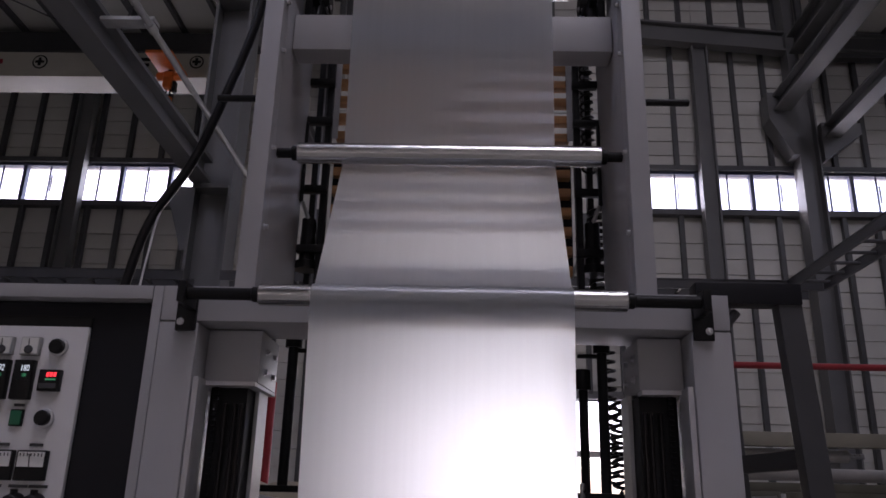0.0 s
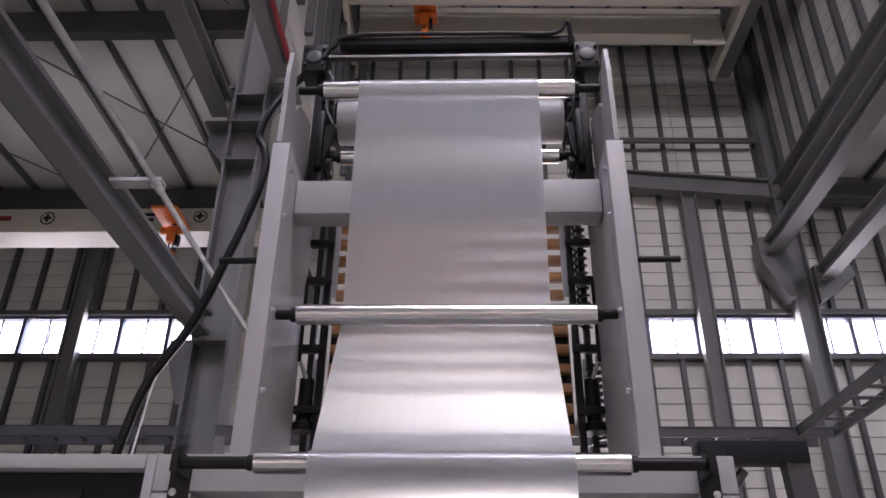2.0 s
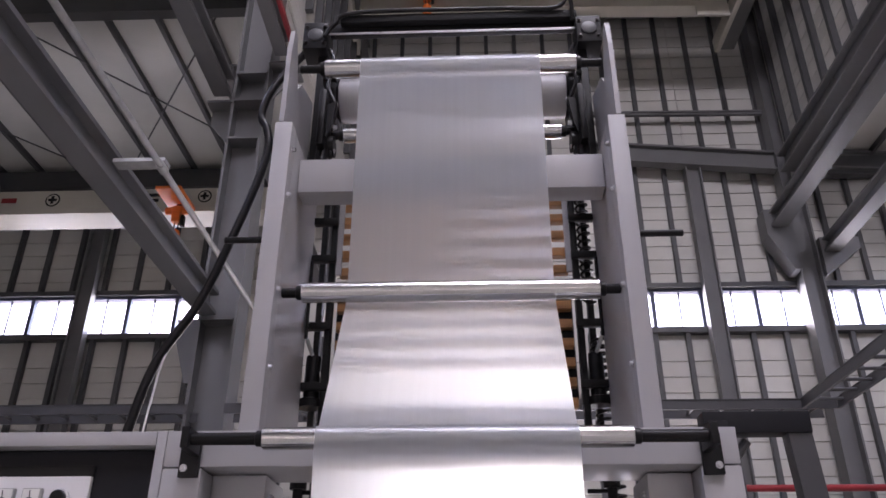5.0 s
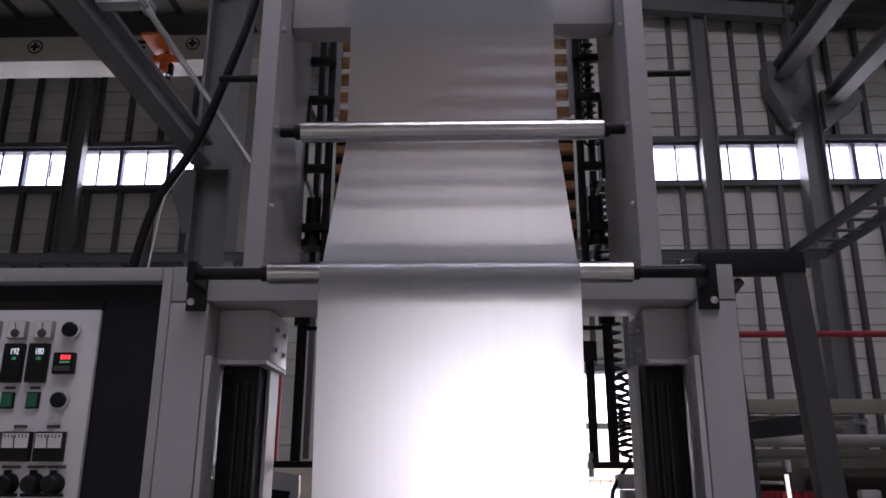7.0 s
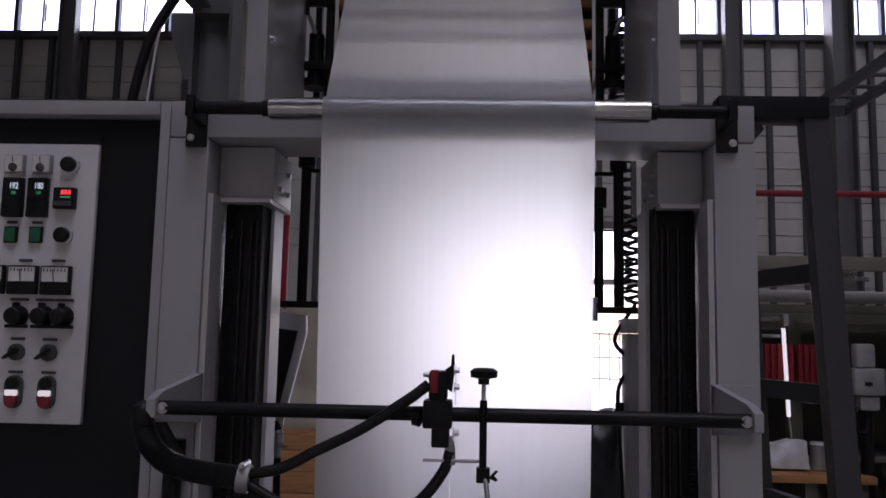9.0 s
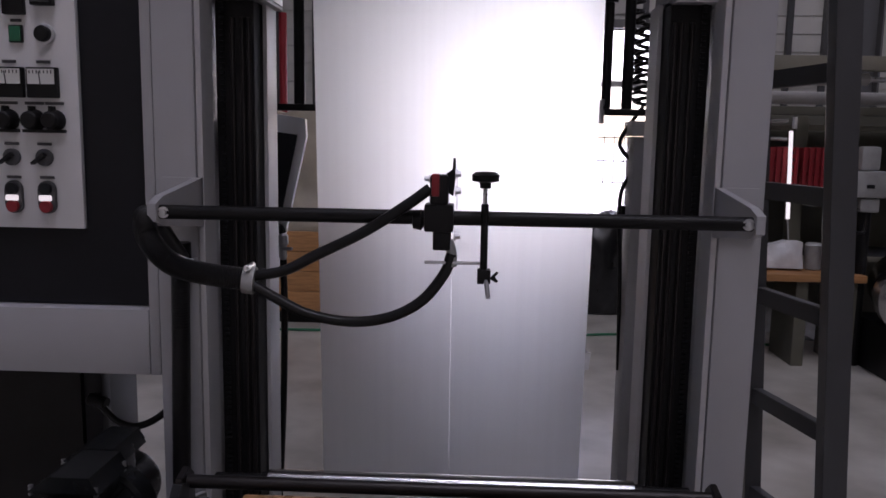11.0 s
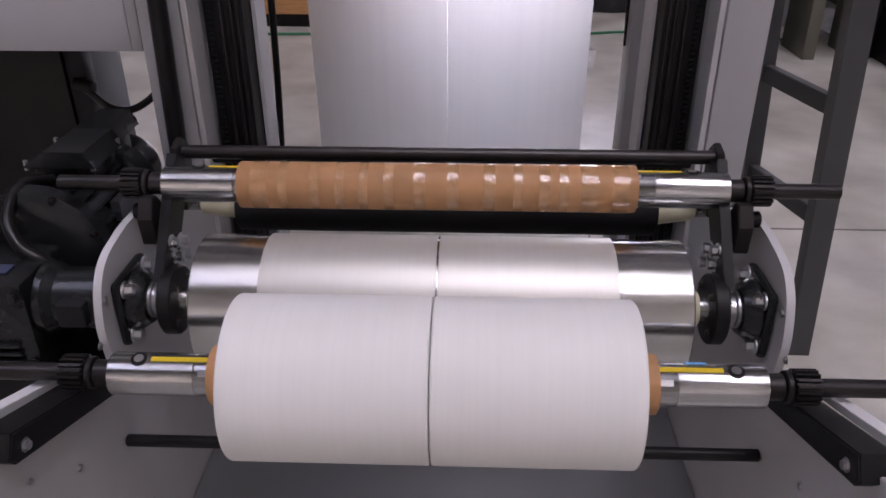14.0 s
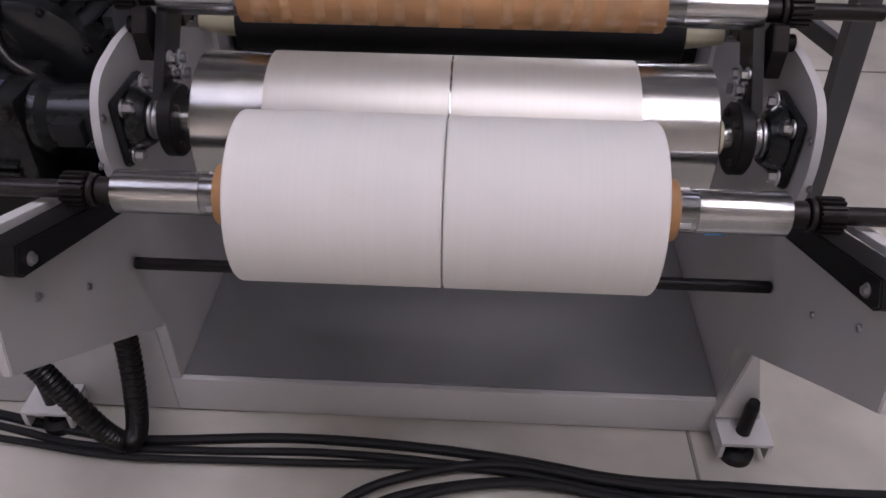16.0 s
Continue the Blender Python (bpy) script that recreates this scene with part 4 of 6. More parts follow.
def analog(x, z, s, parent_x=None):
    m = thing("dial_meter", (x, PF, z), "square ivory dial meter with dark lower half", "meter", "panel meters")
    part("bezel", face(x - s, x + s, z - s * 0.95, z + s * 0.95, 0.016), GALV if s < 0.03 else BLACK, m)
    dial = part("dial", box(x - s * 0.86, x + s * 0.86, PF - 0.019, PF - 0.0165, z - s * (0.8 if s < 0.03 else 0.1), z + s * 0.84), DIAL, m, smooth=False)
    part("needle", tube([(x, PF - 0.021, z - s * 0.2), (x - s * 0.1, PF - 0.021, z + s * 0.7)], 0.0012, 6, 1), BLACK, dial)
    if s < 0.03:
        part("adjuster", lathe((x, PF - 0.016, z - s * 0.4), (x, PF - 1, z - s * 0.4), [(0, s * 0.42), (0.008, s * 0.42), (0.009, s * 0.36)], 20), LADDER_PAINT, m)
    else:
        for i in range(7):
            xx = x - s * 0.7 + i * s * 0.233
            part("tick", box(xx - 0.0012, xx + 0.0012, PF - 0.0205, PF - 0.0195, z + s * 0.55, z + s * 0.75), BLACK, dial, smooth=False)
        name_bar(x, z + s * 1.3, s * 0.45, m)


def controller(x, z, w, h, top, sub, red=False):
    m = thing("digital_controller", (x, PF, z), "black digital controller with lit figures" if not red else "square black controller with red lit figures", "controller", "panel controllers")
    part("case", face(x - w, x + w, z - h, z + h, 0.02), BLACK, m)
    part("window", box(x - w * 0.86, x + w * 0.86, PF - 0.0225, PF - 0.0205, z - h * (0.05 if not red else 0.1), z + h * 0.86), RUBBER, m, smooth=False)
    if red:
        for i in range(3):
            part("red_bar", box(x - w * 0.2 + i * w * 0.34, x + w * 0.05 + i * w * 0.34, PF - 0.0245, PF - 0.023, z + h * 0.3, z + h * 0.72), RED_LED, m, smooth=False)
        part("green_bar", box(x - w * 0.25, x + w * 0.72, PF - 0.0245, PF - 0.023, z - h * 0.02, z + h * 0.14), GREEN_LED, m, smooth=False)
        part("keys", box(x - w * 0.8, x + w * 0.8, PF - 0.0245, PF - 0.0205, z - h * 0.75, z - h * 0.3), LADDER_PAINT, m, smooth=False)
    else:
        digits(top, x + w * 0.25, z + h * 0.55, h * 0.34, WHITE_LED, m, PF - 0.0235)
        digits(sub, x + w * 0.25, z + h * 0.2, h * 0.18, GREEN_LED, m, PF - 0.0235)


def push(x, z, mat, label):
    m = thing("push_button", (x, PF, z), label, "push button", "panel buttons")
    part("ring", lathe((x, PF, z), (x, PF - 1, z), [(0, 0.026), (0.008, 0.026), (0.01, 0.023)], 28), ZINC if mat is BLACK else BLACK, m)
    part("cap", lathe((x, PF - 0.01, z), (x, PF - 1, z), [(0, 0.021), (0.012, 0.021), (0.015, 0.017)], 28), mat, m)


def green_lamp(x, z):
    m = thing("indicator_lamp", (x, PF, z), "square green indicator lamp glowing faintly", "indicator lamp", "panel lamps")
    part("bezel", face(x - 0.019, x + 0.019, z - 0.023, z + 0.023, 0.008), BLACK, m)
    part("lens", box(x - 0.015, x + 0.015, PF - 0.0125, PF - 0.0085, z - 0.019, z + 0.019, 0.002), GREEN_LAMP, m)
    name_bar(x, z + 0.035, 0.015, m)


def pot(x, z):
    m = thing("speed_dial", (x, PF, z), "black round speed dial with clamp bar", "dial knob", "panel dials")
    knob = part("knob", lathe((x, PF, z), (x, PF - 1, z), [(0, 0.029), (0.012, 0.029), (0.02, 0.024), (0.035, 0.023), (0.038, 0.019)], 28), BLACK, m)
    part("clamp_bar", face(x - 0.029, x + 0.029, z - 0.033, z - 0.024, 0.016, 0.001), BLACK, m)
    part("pointer", box(x - 0.003, x + 0.003, PF - 0.03, PF - 0.002, z + 0.022, z + 0.037), BLACK, knob, smooth=False)
    name_bar(x, z + 0.045, 0.026, m)


def selector(x, z):
    m = thing("selector_switch", (x, PF, z), "black selector switch turned aside", "switch", "panel switches")
    part("ring", lathe((x, PF, z), (x, PF - 1, z), [(0, 0.023), (0.009, 0.023), (0.011, 0.02)], 28), LADDER_PAINT, m)
    part("lever", prism([(x - 0.028, z - 0.014), (x - 0.024, z - 0.019), (x + 0.012, z + 0.004), (x + 0.006, z + 0.013)], "y", PF - 0.028, PF - 0.0115), BLACK, m, smooth=False)
    name_bar(x, z + 0.036, 0.02, m)


def double(x, z):
    m = thing("start_stop_switch", (x, PF, z), "oval start and stop switch with lit white centre", "push button", "panel switches")
    part("plate", lathe((x, PF, z + 0.018), (x, PF - 1, z + 0.018), [(0, 0.024), (0.012, 0.023)], 24), LADDER_PAINT, m)
    part("lower_plate", lathe((x, PF, z - 0.024), (x, PF - 1, z - 0.024), [(0, 0.024), (0.0118, 0.023)], 24), LADDER_PAINT, m)
    part("bridge", face(x - 0.0238, x + 0.0238, z - 0.024, z + 0.018, 0.0116, 0), LADDER_PAINT, m)
    part("start_cap", lathe((x, PF - 0.012, z + 0.02), (x, PF - 1, z + 0.02), [(0, 0.017), (0.008, 0.016)], 20), CHARCOAL, m)
    part("lamp", box(x - 0.017, x + 0.017, PF - 0.022, PF - 0.012, z - 0.013, z + 0.003, 0.004), LAMP_WHITE, m)
    part("stop_cap", lathe((x, PF - 0.012, z - 0.028), (x, PF - 1, z - 0.028), [(0, 0.017), (0.009, 0.016)], 20), RED, m)
    name_bar(x, z + 0.05, 0.02, m)


for x in (-1.165, -1.243, -1.321):
    analog(x, 1.937, 0.0275)
push(-1.088, 1.937, BLACK, "round black push button in a chrome ring")
controller(-1.170, 1.842, 0.028, 0.055, "180", "180")
controller(-1.241, 1.842, 0.028, 0.055, "192", "180")
controller(-1.093, 1.841, 0.03, 0.03, "", "", True)
for x in (-1.171, -1.243):
    green_lamp(x, 1.738)
push(-1.093, 1.738, BLACK, "round black push button in a chrome ring")
for x in (-1.103, -1.196, -1.289):
    analog(x, 1.612, 0.042)
for x in (-1.078, -1.133, -1.205):
    pot(x, 1.513)
for x in (-1.111, -1.201):
    selector(x, 1.414)
for x in (-1.108, -1.200):
    double(x, 1.31)

# ---- slitter bar with hoses ----
BY, BZ = -0.187, 1.305
bar = thing("slitter_bar", (0, BY, BZ), "black steel slitter bar across the front posts", "cross bar")
part("bar", cyl((-0.7, BY, BZ), (0.7, BY, BZ), 0.0165, 24), BLACK, bar)
for s in (-1, 1):
    x0, x1 = sorted((s * 0.672, s * 0.692))
    part("arm_plate", prism([(0.1, 1.37), (0.1, 1.24), (-0.17, 1.27), (-0.215, 1.285), (-0.215, 1.325), (-0.17, 1.34)], "x", x0, x1), PAINT, bar, smooth=False)
    part("foot_plate", box(*sorted((s * 0.672, s * 0.78)), 0.086, 0.098, 1.24, 1.37, 0.002), PAINT, bar)
    part("end_bolt", bolt((s * 0.66, BY - 0.014, BZ), (0, -1, 0), 0.009, 0.008), ZINC, bar)
knife = thing("slitting_knife", (-0.03, BY, BZ), "black slitting knife holder with red clamp and blade", "knife holder")
part("clamp", box(-0.062, 0.004, BY - 0.035, BY + 0.035, BZ - 0.03, BZ + 0.032, 0.006), BLACK, knife)
part("hand_knob", lathe((-0.062, BY, BZ - 0.006), (-0.1, BY, BZ - 0.006), [(0, 0.01), (0.008, 0.024), (0.026, 0.02), (0.028, 0.012)], 14), BLACK, knife)
part("body", box(-0.05, -0.008, BY - 0.03, BY + 0.02, BZ + 0.03, BZ + 0.098, 0.008), BLACK, knife)
part("red_clamp", box(-0.046, -0.028, BY - 0.034, BY + 0.0, BZ + 0.05, BZ + 0.1, 0.004), RED, knife, "red clamp block")
part("blade_holder", prism([(-0.012, BZ + 0.06), (0.002, BZ + 0.05), (0.008, BZ + 0.1), (0.006, BZ + 0.135), (0.001, BZ + 0.135), (-0.001, BZ + 0.11), (-0.014, BZ + 0.1)], "y", BY - 0.01, BY + 0.012), BLACK, knife, smooth=False)
part("lower_body", box(-0.042, -0.002, BY - 0.028, BY + 0.02, BZ - 0.072, BZ - 0.028, 0.005), BLACK, knife)
part("blade", box(0.0095, 0.0115, BY - 0.004, BY + 0.008, BZ + 0.02, BZ + 0.11), ZINC, knife, smooth=False)
for z in (BZ + 0.1, BZ + 0.062, BZ - 0.04):
    part("bolt", bolt((0.006, BY - 0.008, z), (1, 0, 0), 0.008, 0.01), ZINC, knife)
part("bolt", bolt((-0.05, BY - 0.008, BZ + 0.088), (-1, 0, 0), 0.006, 0.01), ZINC, knife)
part("elbow", tube([(-0.008, BY - 0.01, BZ - 0.05), (0.0, BY - 0.012, BZ - 0.075), (0.001, BY - 0.012, BZ - 0.11)], 0.012), GALV, knife)
clampk = thing("bar_clamp", (0.076, BY, BZ), "black screw clamp with T knob and steel pin", "clamp")
part("screw", cyl((0.074, BY - 0.02, BZ - 0.125), (0.074, BY - 0.02, BZ + 0.035), 0.0085, 14), BLACK, clampk)
part("stem", cyl((0.074, BY - 0.02, BZ + 0.035), (0.074, BY - 0.02, BZ + 0.075), 0.005, 12), ZINC, clampk)
part("knob", lathe((0.074, BY - 0.02, BZ + 0.07), (0.074, BY - 0.02, BZ + 0.2), [(0, 0.012), (0.012, 0.013), (0.016, 0.03), (0.03, 0.031), (0.036, 0.022), (0.037, 0.01)], 24), BLACK, clampk)
part("block", box(0.06, 0.09, BY - 0.036, BY - 0.004, BZ - 0.145, BZ - 0.113, 0.003), BLACK, clampk)
part("pin", cyl((-0.06, BY - 0.02, BZ - 0.1), (0.066, BY - 0.02, BZ - 0.1), 0.0038, 10), ZINC, clampk)
part("rod", cyl((0.076, BY - 0.02, BZ - 0.113), (0.086, BY - 0.05, BZ - 0.175), 0.0055, 12), ZINC, clampk)
part("wing_nut", prism([(0.09, BZ - 0.132), (0.104, BZ - 0.118), (0.108, BZ - 0.121), (0.1, BZ - 0.13), (0.108, BZ - 0.14), (0.103, BZ - 0.143), (0.09, BZ - 0.136)], "y", BY - 0.024, BY - 0.016), BLACK, clampk, smooth=False)

hose = thing("ribbed_hose", (-0.6, BY, 1.2), "black ribbed cable hose looping from the bar to the knife", "hose")
loom = [(-0.71, 0.02, 1.16), (-0.712, -0.16, 1.29), (-0.69, -0.22, 1.25), (-0.645, -0.22, 1.195), (-0.575, -0.215, 1.17), (-0.47, -0.205, 1.155)]
part("loom", tube(loom, 0.0255, 14, 44, 0.0014), HOSE, hose)
part("band_clip", lathe((-0.475, -0.206, 1.155), (-0.44, -0.204, 1.151), [(0, 0.032), (0.026, 0.032)], 24), GALV, hose, "galvanised hose clip")
part("clip_screw", cyl((-0.46, -0.24, 1.186), (-0.46, -0.18, 1.186), 0.007, 8), ZINC, hose)
part("upper_hose", tube([(-0.46, -0.205, 1.162), (-0.38, -0.205, 1.178), (-0.308, -0.205, 1.215), (-0.2, -0.21, 1.27), (-0.1, -0.215, 1.335), (-0.05, -0.205, 1.372)], 0.0125), HOSE, hose)
part("lower_hose", tube([(-0.46, -0.205, 1.146), (-0.4, -0.205, 1.112), (-0.335, -0.205, 1.08), (-0.26, -0.205, 1.064), (-0.19, -0.205, 1.064), (-0.12, -0.205, 1.082), (-0.06, -0.205, 1.12), (-0.014, -0.202, 1.18), (0.001, -0.2, 1.225)], 0.0125), HOSE, hose)
down = thing("ribbed_hose", (-0.73, 0.06, 0.3), "black ribbed cable hose down the front post", "hose")
part("drop", tube([(-0.725, 0.06, 1.15), (-0.728, 0.065, 1.0), (-0.735, 0.065, 0.7), (-0.74, 0.06, 0.4), (-0.745, 0.05, 0.1), (-0.75, 0.03, F + 0.05)], 0.0235, 12, 60, 0.0014), HOSE, down)
part("gland", cyl((-0.725, 0.06, 1.13), (-0.725, 0.06, 1.2), 0.03), BLACK, down)
part("saddle", box(-0.765, -0.69, 0.03, 0.098, 1.14, 1.155, 0.002), ZINC, down)

# ---- winder: side plates, drum, rolls ----
DY, DZ, DR = -0.505, 0.446, 0.143
stand = thing("winder_stand", (0, -0.3, F), "light grey winder stand with curved side plates and tray", "winder stand")
EAR = [(-0.625, 0.335), (-0.62, 0.37), (-0.628, 0.43), (-0.622, 0.48), (-0.6, 0.534), (-0.556, 0.572), (-0.48, 0.588), (-0.4, 0.592), (-0.2, 0.58), (0.08, 0.5), (0.08, F + 0.01), (-0.585, F + 0.01), (-0.585, -0.07), (-1.1, 0.32), (-1.06, 0.5)]
CURVED = [(q.x, q.y) for q in spline([(a, b, 0) for a, b in EAR[:10]], 5)] + EAR[10:]
for s in (-1, 1):
    x0, x1 = sorted((s * 0.675, s * 0.692))
    plate = part("side_plate", prism(CURVED, "x", x0, x1, 0.002), PAINT_PALE, stand, smooth=False)
    x0, x1 = sorted((s * 0.645, s * 0.705))
    rail = part("incline_rail", prism([(-0.635, 0.318), (-0.63, 0.365), (-1.01, 0.515), (-1.035, 0.478), (-1.02, 0.46)], "x", x0, x1, 0.003), BLACK, stand, smooth=False)
    part("rail_bolt", bolt((s * 0.645, -0.99, 0.474), (-s, 0, 0), 0.008, 0.006), ZINC, rail)
    part("rail_edge", prism([(-0.64, 0.37), (-0.63, 0.38), (-1.05, 0.545), (-1.06, 0.53)], "x", *sorted((s * 0.707, s * 0.735)), 0.001), WHITE, stand, smooth=False)
    for yy, zz in ((-0.83, 0.27), (-0.97, 0.374), (-0.66, 0.43), (-0.6, 0.5)):
        part("screw", bolt((s * 0.675, yy, zz), (-s, 0, 0), 0.006, 0.004), ZINC, plate)
    if s > 0:
        part("gusset", prism([(0.663, -0.27), (0.772, -0.27), (0.714, -0.045), (0.696, -0.045)], "y", -0.635, -0.59, 0.003), PAINT_PALE, stand, smooth=False)
    else:
        part("corner_strip", box(-0.7, -0.673, -0.603, -0.5875, -0.244, -0.05, 0.001), PAINT_PALE, stand)
        part("base_panel", box(-1.4, -0.7015, -0.605, -0.588, F + 0.008, -0.05, 0.002), PAINT_PALE, stand)
    fx = 0.665 if s > 0 else 0.93
    x0, x1 = sorted((s * fx, s * (fx + 0.125)))
    foot = part("foot_bracket", box(x0, x1, -0.705, -0.606, -0.292, -0.28, 0.003), PAINT_PALE, stand)
    part("foot_web", box(*sorted((s * fx, s * (fx + 0.012))), -0.705, -0.606, -0.335, -0.294, 0.002), PAINT_PALE, foot)
    part("foot_web", box(*sorted((s * (fx + 0.113), s * (fx + 0.125))), -0.705, -0.606, -0.335, -0.294, 0.002), PAINT_PALE, foot)
    part("levelling_screw", lathe((s * (fx + 0.06), -0.665, F + 0.035), (s * (fx + 0.06), -0.665, 1), [(0, 0.017)] + [(0.01 + 0.0075 * i, 0.0175 - 0.002 * (i % 2)) for i in range(20)] + [(0.165, 0.013)], 18), BLACK, stand)
    part("foot_pad", lathe((s * (fx + 0.06), -0.665, F), (s * (fx + 0.06), -0.665, 1), [(0, 0.042), (0.022, 0.042), (0.034, 0.025)], 28), RUBBER, stand)
part("tray", box(-0.673, 0.673, -0.585, 0.05, -0.258, -0.248, 0.001), TRAY, stand, "dull galvanised drip tray")
part("front_sill", box(-0.7, 0.7, -0.605, -0.588, F + 0.008, -0.246, 0.002), PAINT_PALE, stand)
part("tie_rod", cyl((-0.672, -0.65, 0.176), (0.672, -0.65, 0.176), 0.0135, 18), BLACK, stand)
part("back_panel", box(-0.67, 0.67, 0.03, 0.05, -0.26, 0.3, 0.002), PAINT, stand)

drum = thing("winding_drum", (0, DY, DZ), "large turned steel winding drum with film on it", "drum")
shell = part("shell", lathe((-0.5, DY, DZ), (0.5, DY, DZ), [(0, DR * 0.4), (0.002, DR - 0.006), (0.006, DR), (0.994, DR), (0.998, DR - 0.006), (1, DR * 0.4)], 96), STEEL, drum)
for a, b in ((-0.358, -0.0065), (-0.0025, 0.352)):
    part("film_lap", lathe((a, DY, DZ), (b, DY, DZ), [(0, DR + 0.0004), (0.001, DR + 0.0026), (b - a - 0.001, DR + 0.0026), (b - a, DR + 0.0004)], 96), LAP, drum, "white film lying on the drum")
for s in (-1, 1):
    part("nylon_hub", lathe((s * 0.5, DY, DZ), (s * 0.6, DY, DZ), [(0, 0.052), (0.02, 0.046), (0.036, 0.036)], 32), NYLON, drum, "cream nylon hub")
    part("journal", cyl((s * 0.53, DY, DZ), (s * 0.67, DY, DZ), 0.026, 28), STEEL, drum)

for s in (-1, 1):
    arm = thing("swing_arm", (s * 0.575, DY, DZ), "black swing arm with round hub beside the drum", "swing arm", "swing arms")
    hub = part("hub", lathe((s * 0.556, DY, DZ), (s * 0.59, DY, DZ), [(0, 0.03), (0.001, 0.072), (0.004, 0.075), (0.028, 0.075), (0.032, 0.07), (0.033, 0.03)], 40), BLACK, arm)
    lever = part("arm", prism([(DY - 0.03, DZ + 0.06), (DY + 0.05, DZ + 0.04), (-0.33, 0.62), (-0.3, 0.7), (-0.35, 0.72), (-0.42, 0.64)], "x", *sorted((s * 0.578, s * 0.6)), 0.002), BLACK, arm, smooth=False)
    part("claw", prism([(-0.47, 0.56), (-0.41, 0.56), (-0.4, 0.62), (-0.425, 0.655), (-0.45, 0.66), (-0.475, 0.62)], "x", *sorted((s * 0.605, s * 0.635)), 0.002), BLUED, arm, smooth=False)
    part("pivot", cyl((s * 0.603, -0.39, 0.6), (s * 0.675, -0.39, 0.6), 0.018, 20), BLACK, arm)
    for yy, zz in ((-0.46, 0.56), (-0.455, 0.525), (-0.41, 0.54), (-0.4, 0.5)):
        part("bolt", bolt((s * 0.578, yy, zz), (-s, 0, 0), 0.0115, 0.013), ZINC, lever)
    for a in range(4):
        part("cap_screw", bolt((s * 0.557, DY + 0.055 * math.cos(a * 1.57 + 0.6), DZ + 0.055 * math.sin(a * 1.57 + 0.6)), (-s, 0, 0), 0.007, 0.006), BLUED, hub)
    unit = thing("flange_bearing", (s * 0.66, DY, DZ), "dark square flange bearing bolted to the side plate", "bearing", "flange bearings")
    flange = part("flange", box(*sorted((s * 0.652, s * 0.674)), DY - 0.075, DY + 0.075, DZ - 0.075, DZ + 0.075, 0.012), MOTOR_PAINT, unit)
    part("housing", lathe((s * 0.655, DY, DZ), (s * 0.6, DY, DZ), [(0, 0.068), (0.012, 0.066), (0.034, 0.052), (0.036, 0.045)], 32), MOTOR_PAINT, unit)
    part("insert_ring", lathe((s * 0.619, DY, DZ), (s * 0.58, DY, DZ), [(0, 0.04), (0.006, 0.04), (0.008, 0.034), (0.02, 0.034), (0.022, 0.03)], 32), ZINC, unit)
    for a, b in ((1, 1), (1, -1), (-1, 1), (-1, -1)):
        part("bolt", bolt((s * 0.652, DY + a * 0.054, DZ + b * 0.054), (-s, 0, 0), 0.0125, 0.016), ZINC, flange)

press = thing("press_roller", (0, -0.235, 0.545), "black rubber press roller behind the drum", "roller")
part("rubber", lathe((-0.49, -0.235, 0.545), (0.49, -0.235, 0.545), [(0, 0.03), (0.001, 0.056), (0.004, 0.06), (0.976, 0.06), (0.979, 0.056), (0.98, 0.03)], 40), RUBBER, press)
for s in (-1, 1):
    part("nylon_end", lathe((s * 0.49, -0.235, 0.545), (s * 0.6, -0.235, 0.545), [(0, 0.034), (0.03, 0.03), (0.09, 0.022), (0.095, 0.01)], 24), NYLON, press, "cream nylon end")
    part("shaft", cyl((s * 0.585, -0.235, 0.545), (s * 0.674, -0.235, 0.545), 0.015, 16), STEEL, press)
guard = thing("safety_bar", (0, -0.28, 0.7), "black tubular bar with end plates above the winder", "bar")
part("bar", cyl((-0.59, -0.282, 0.697), (0.595, -0.282, 0.697), 0.0155, 20), BLUED, guard)
for s in (-1, 1):
    part("end_plate", prism([(-0.31, 0.715), (-0.265, 0.725), (-0.235, 0.7), (-0.225, 0.56), (-0.3, 0.56), (-0.315, 0.68)], "x", *sorted((s * 0.592, s * 0.608)), 0.002), BLUED, guard, smooth=False)


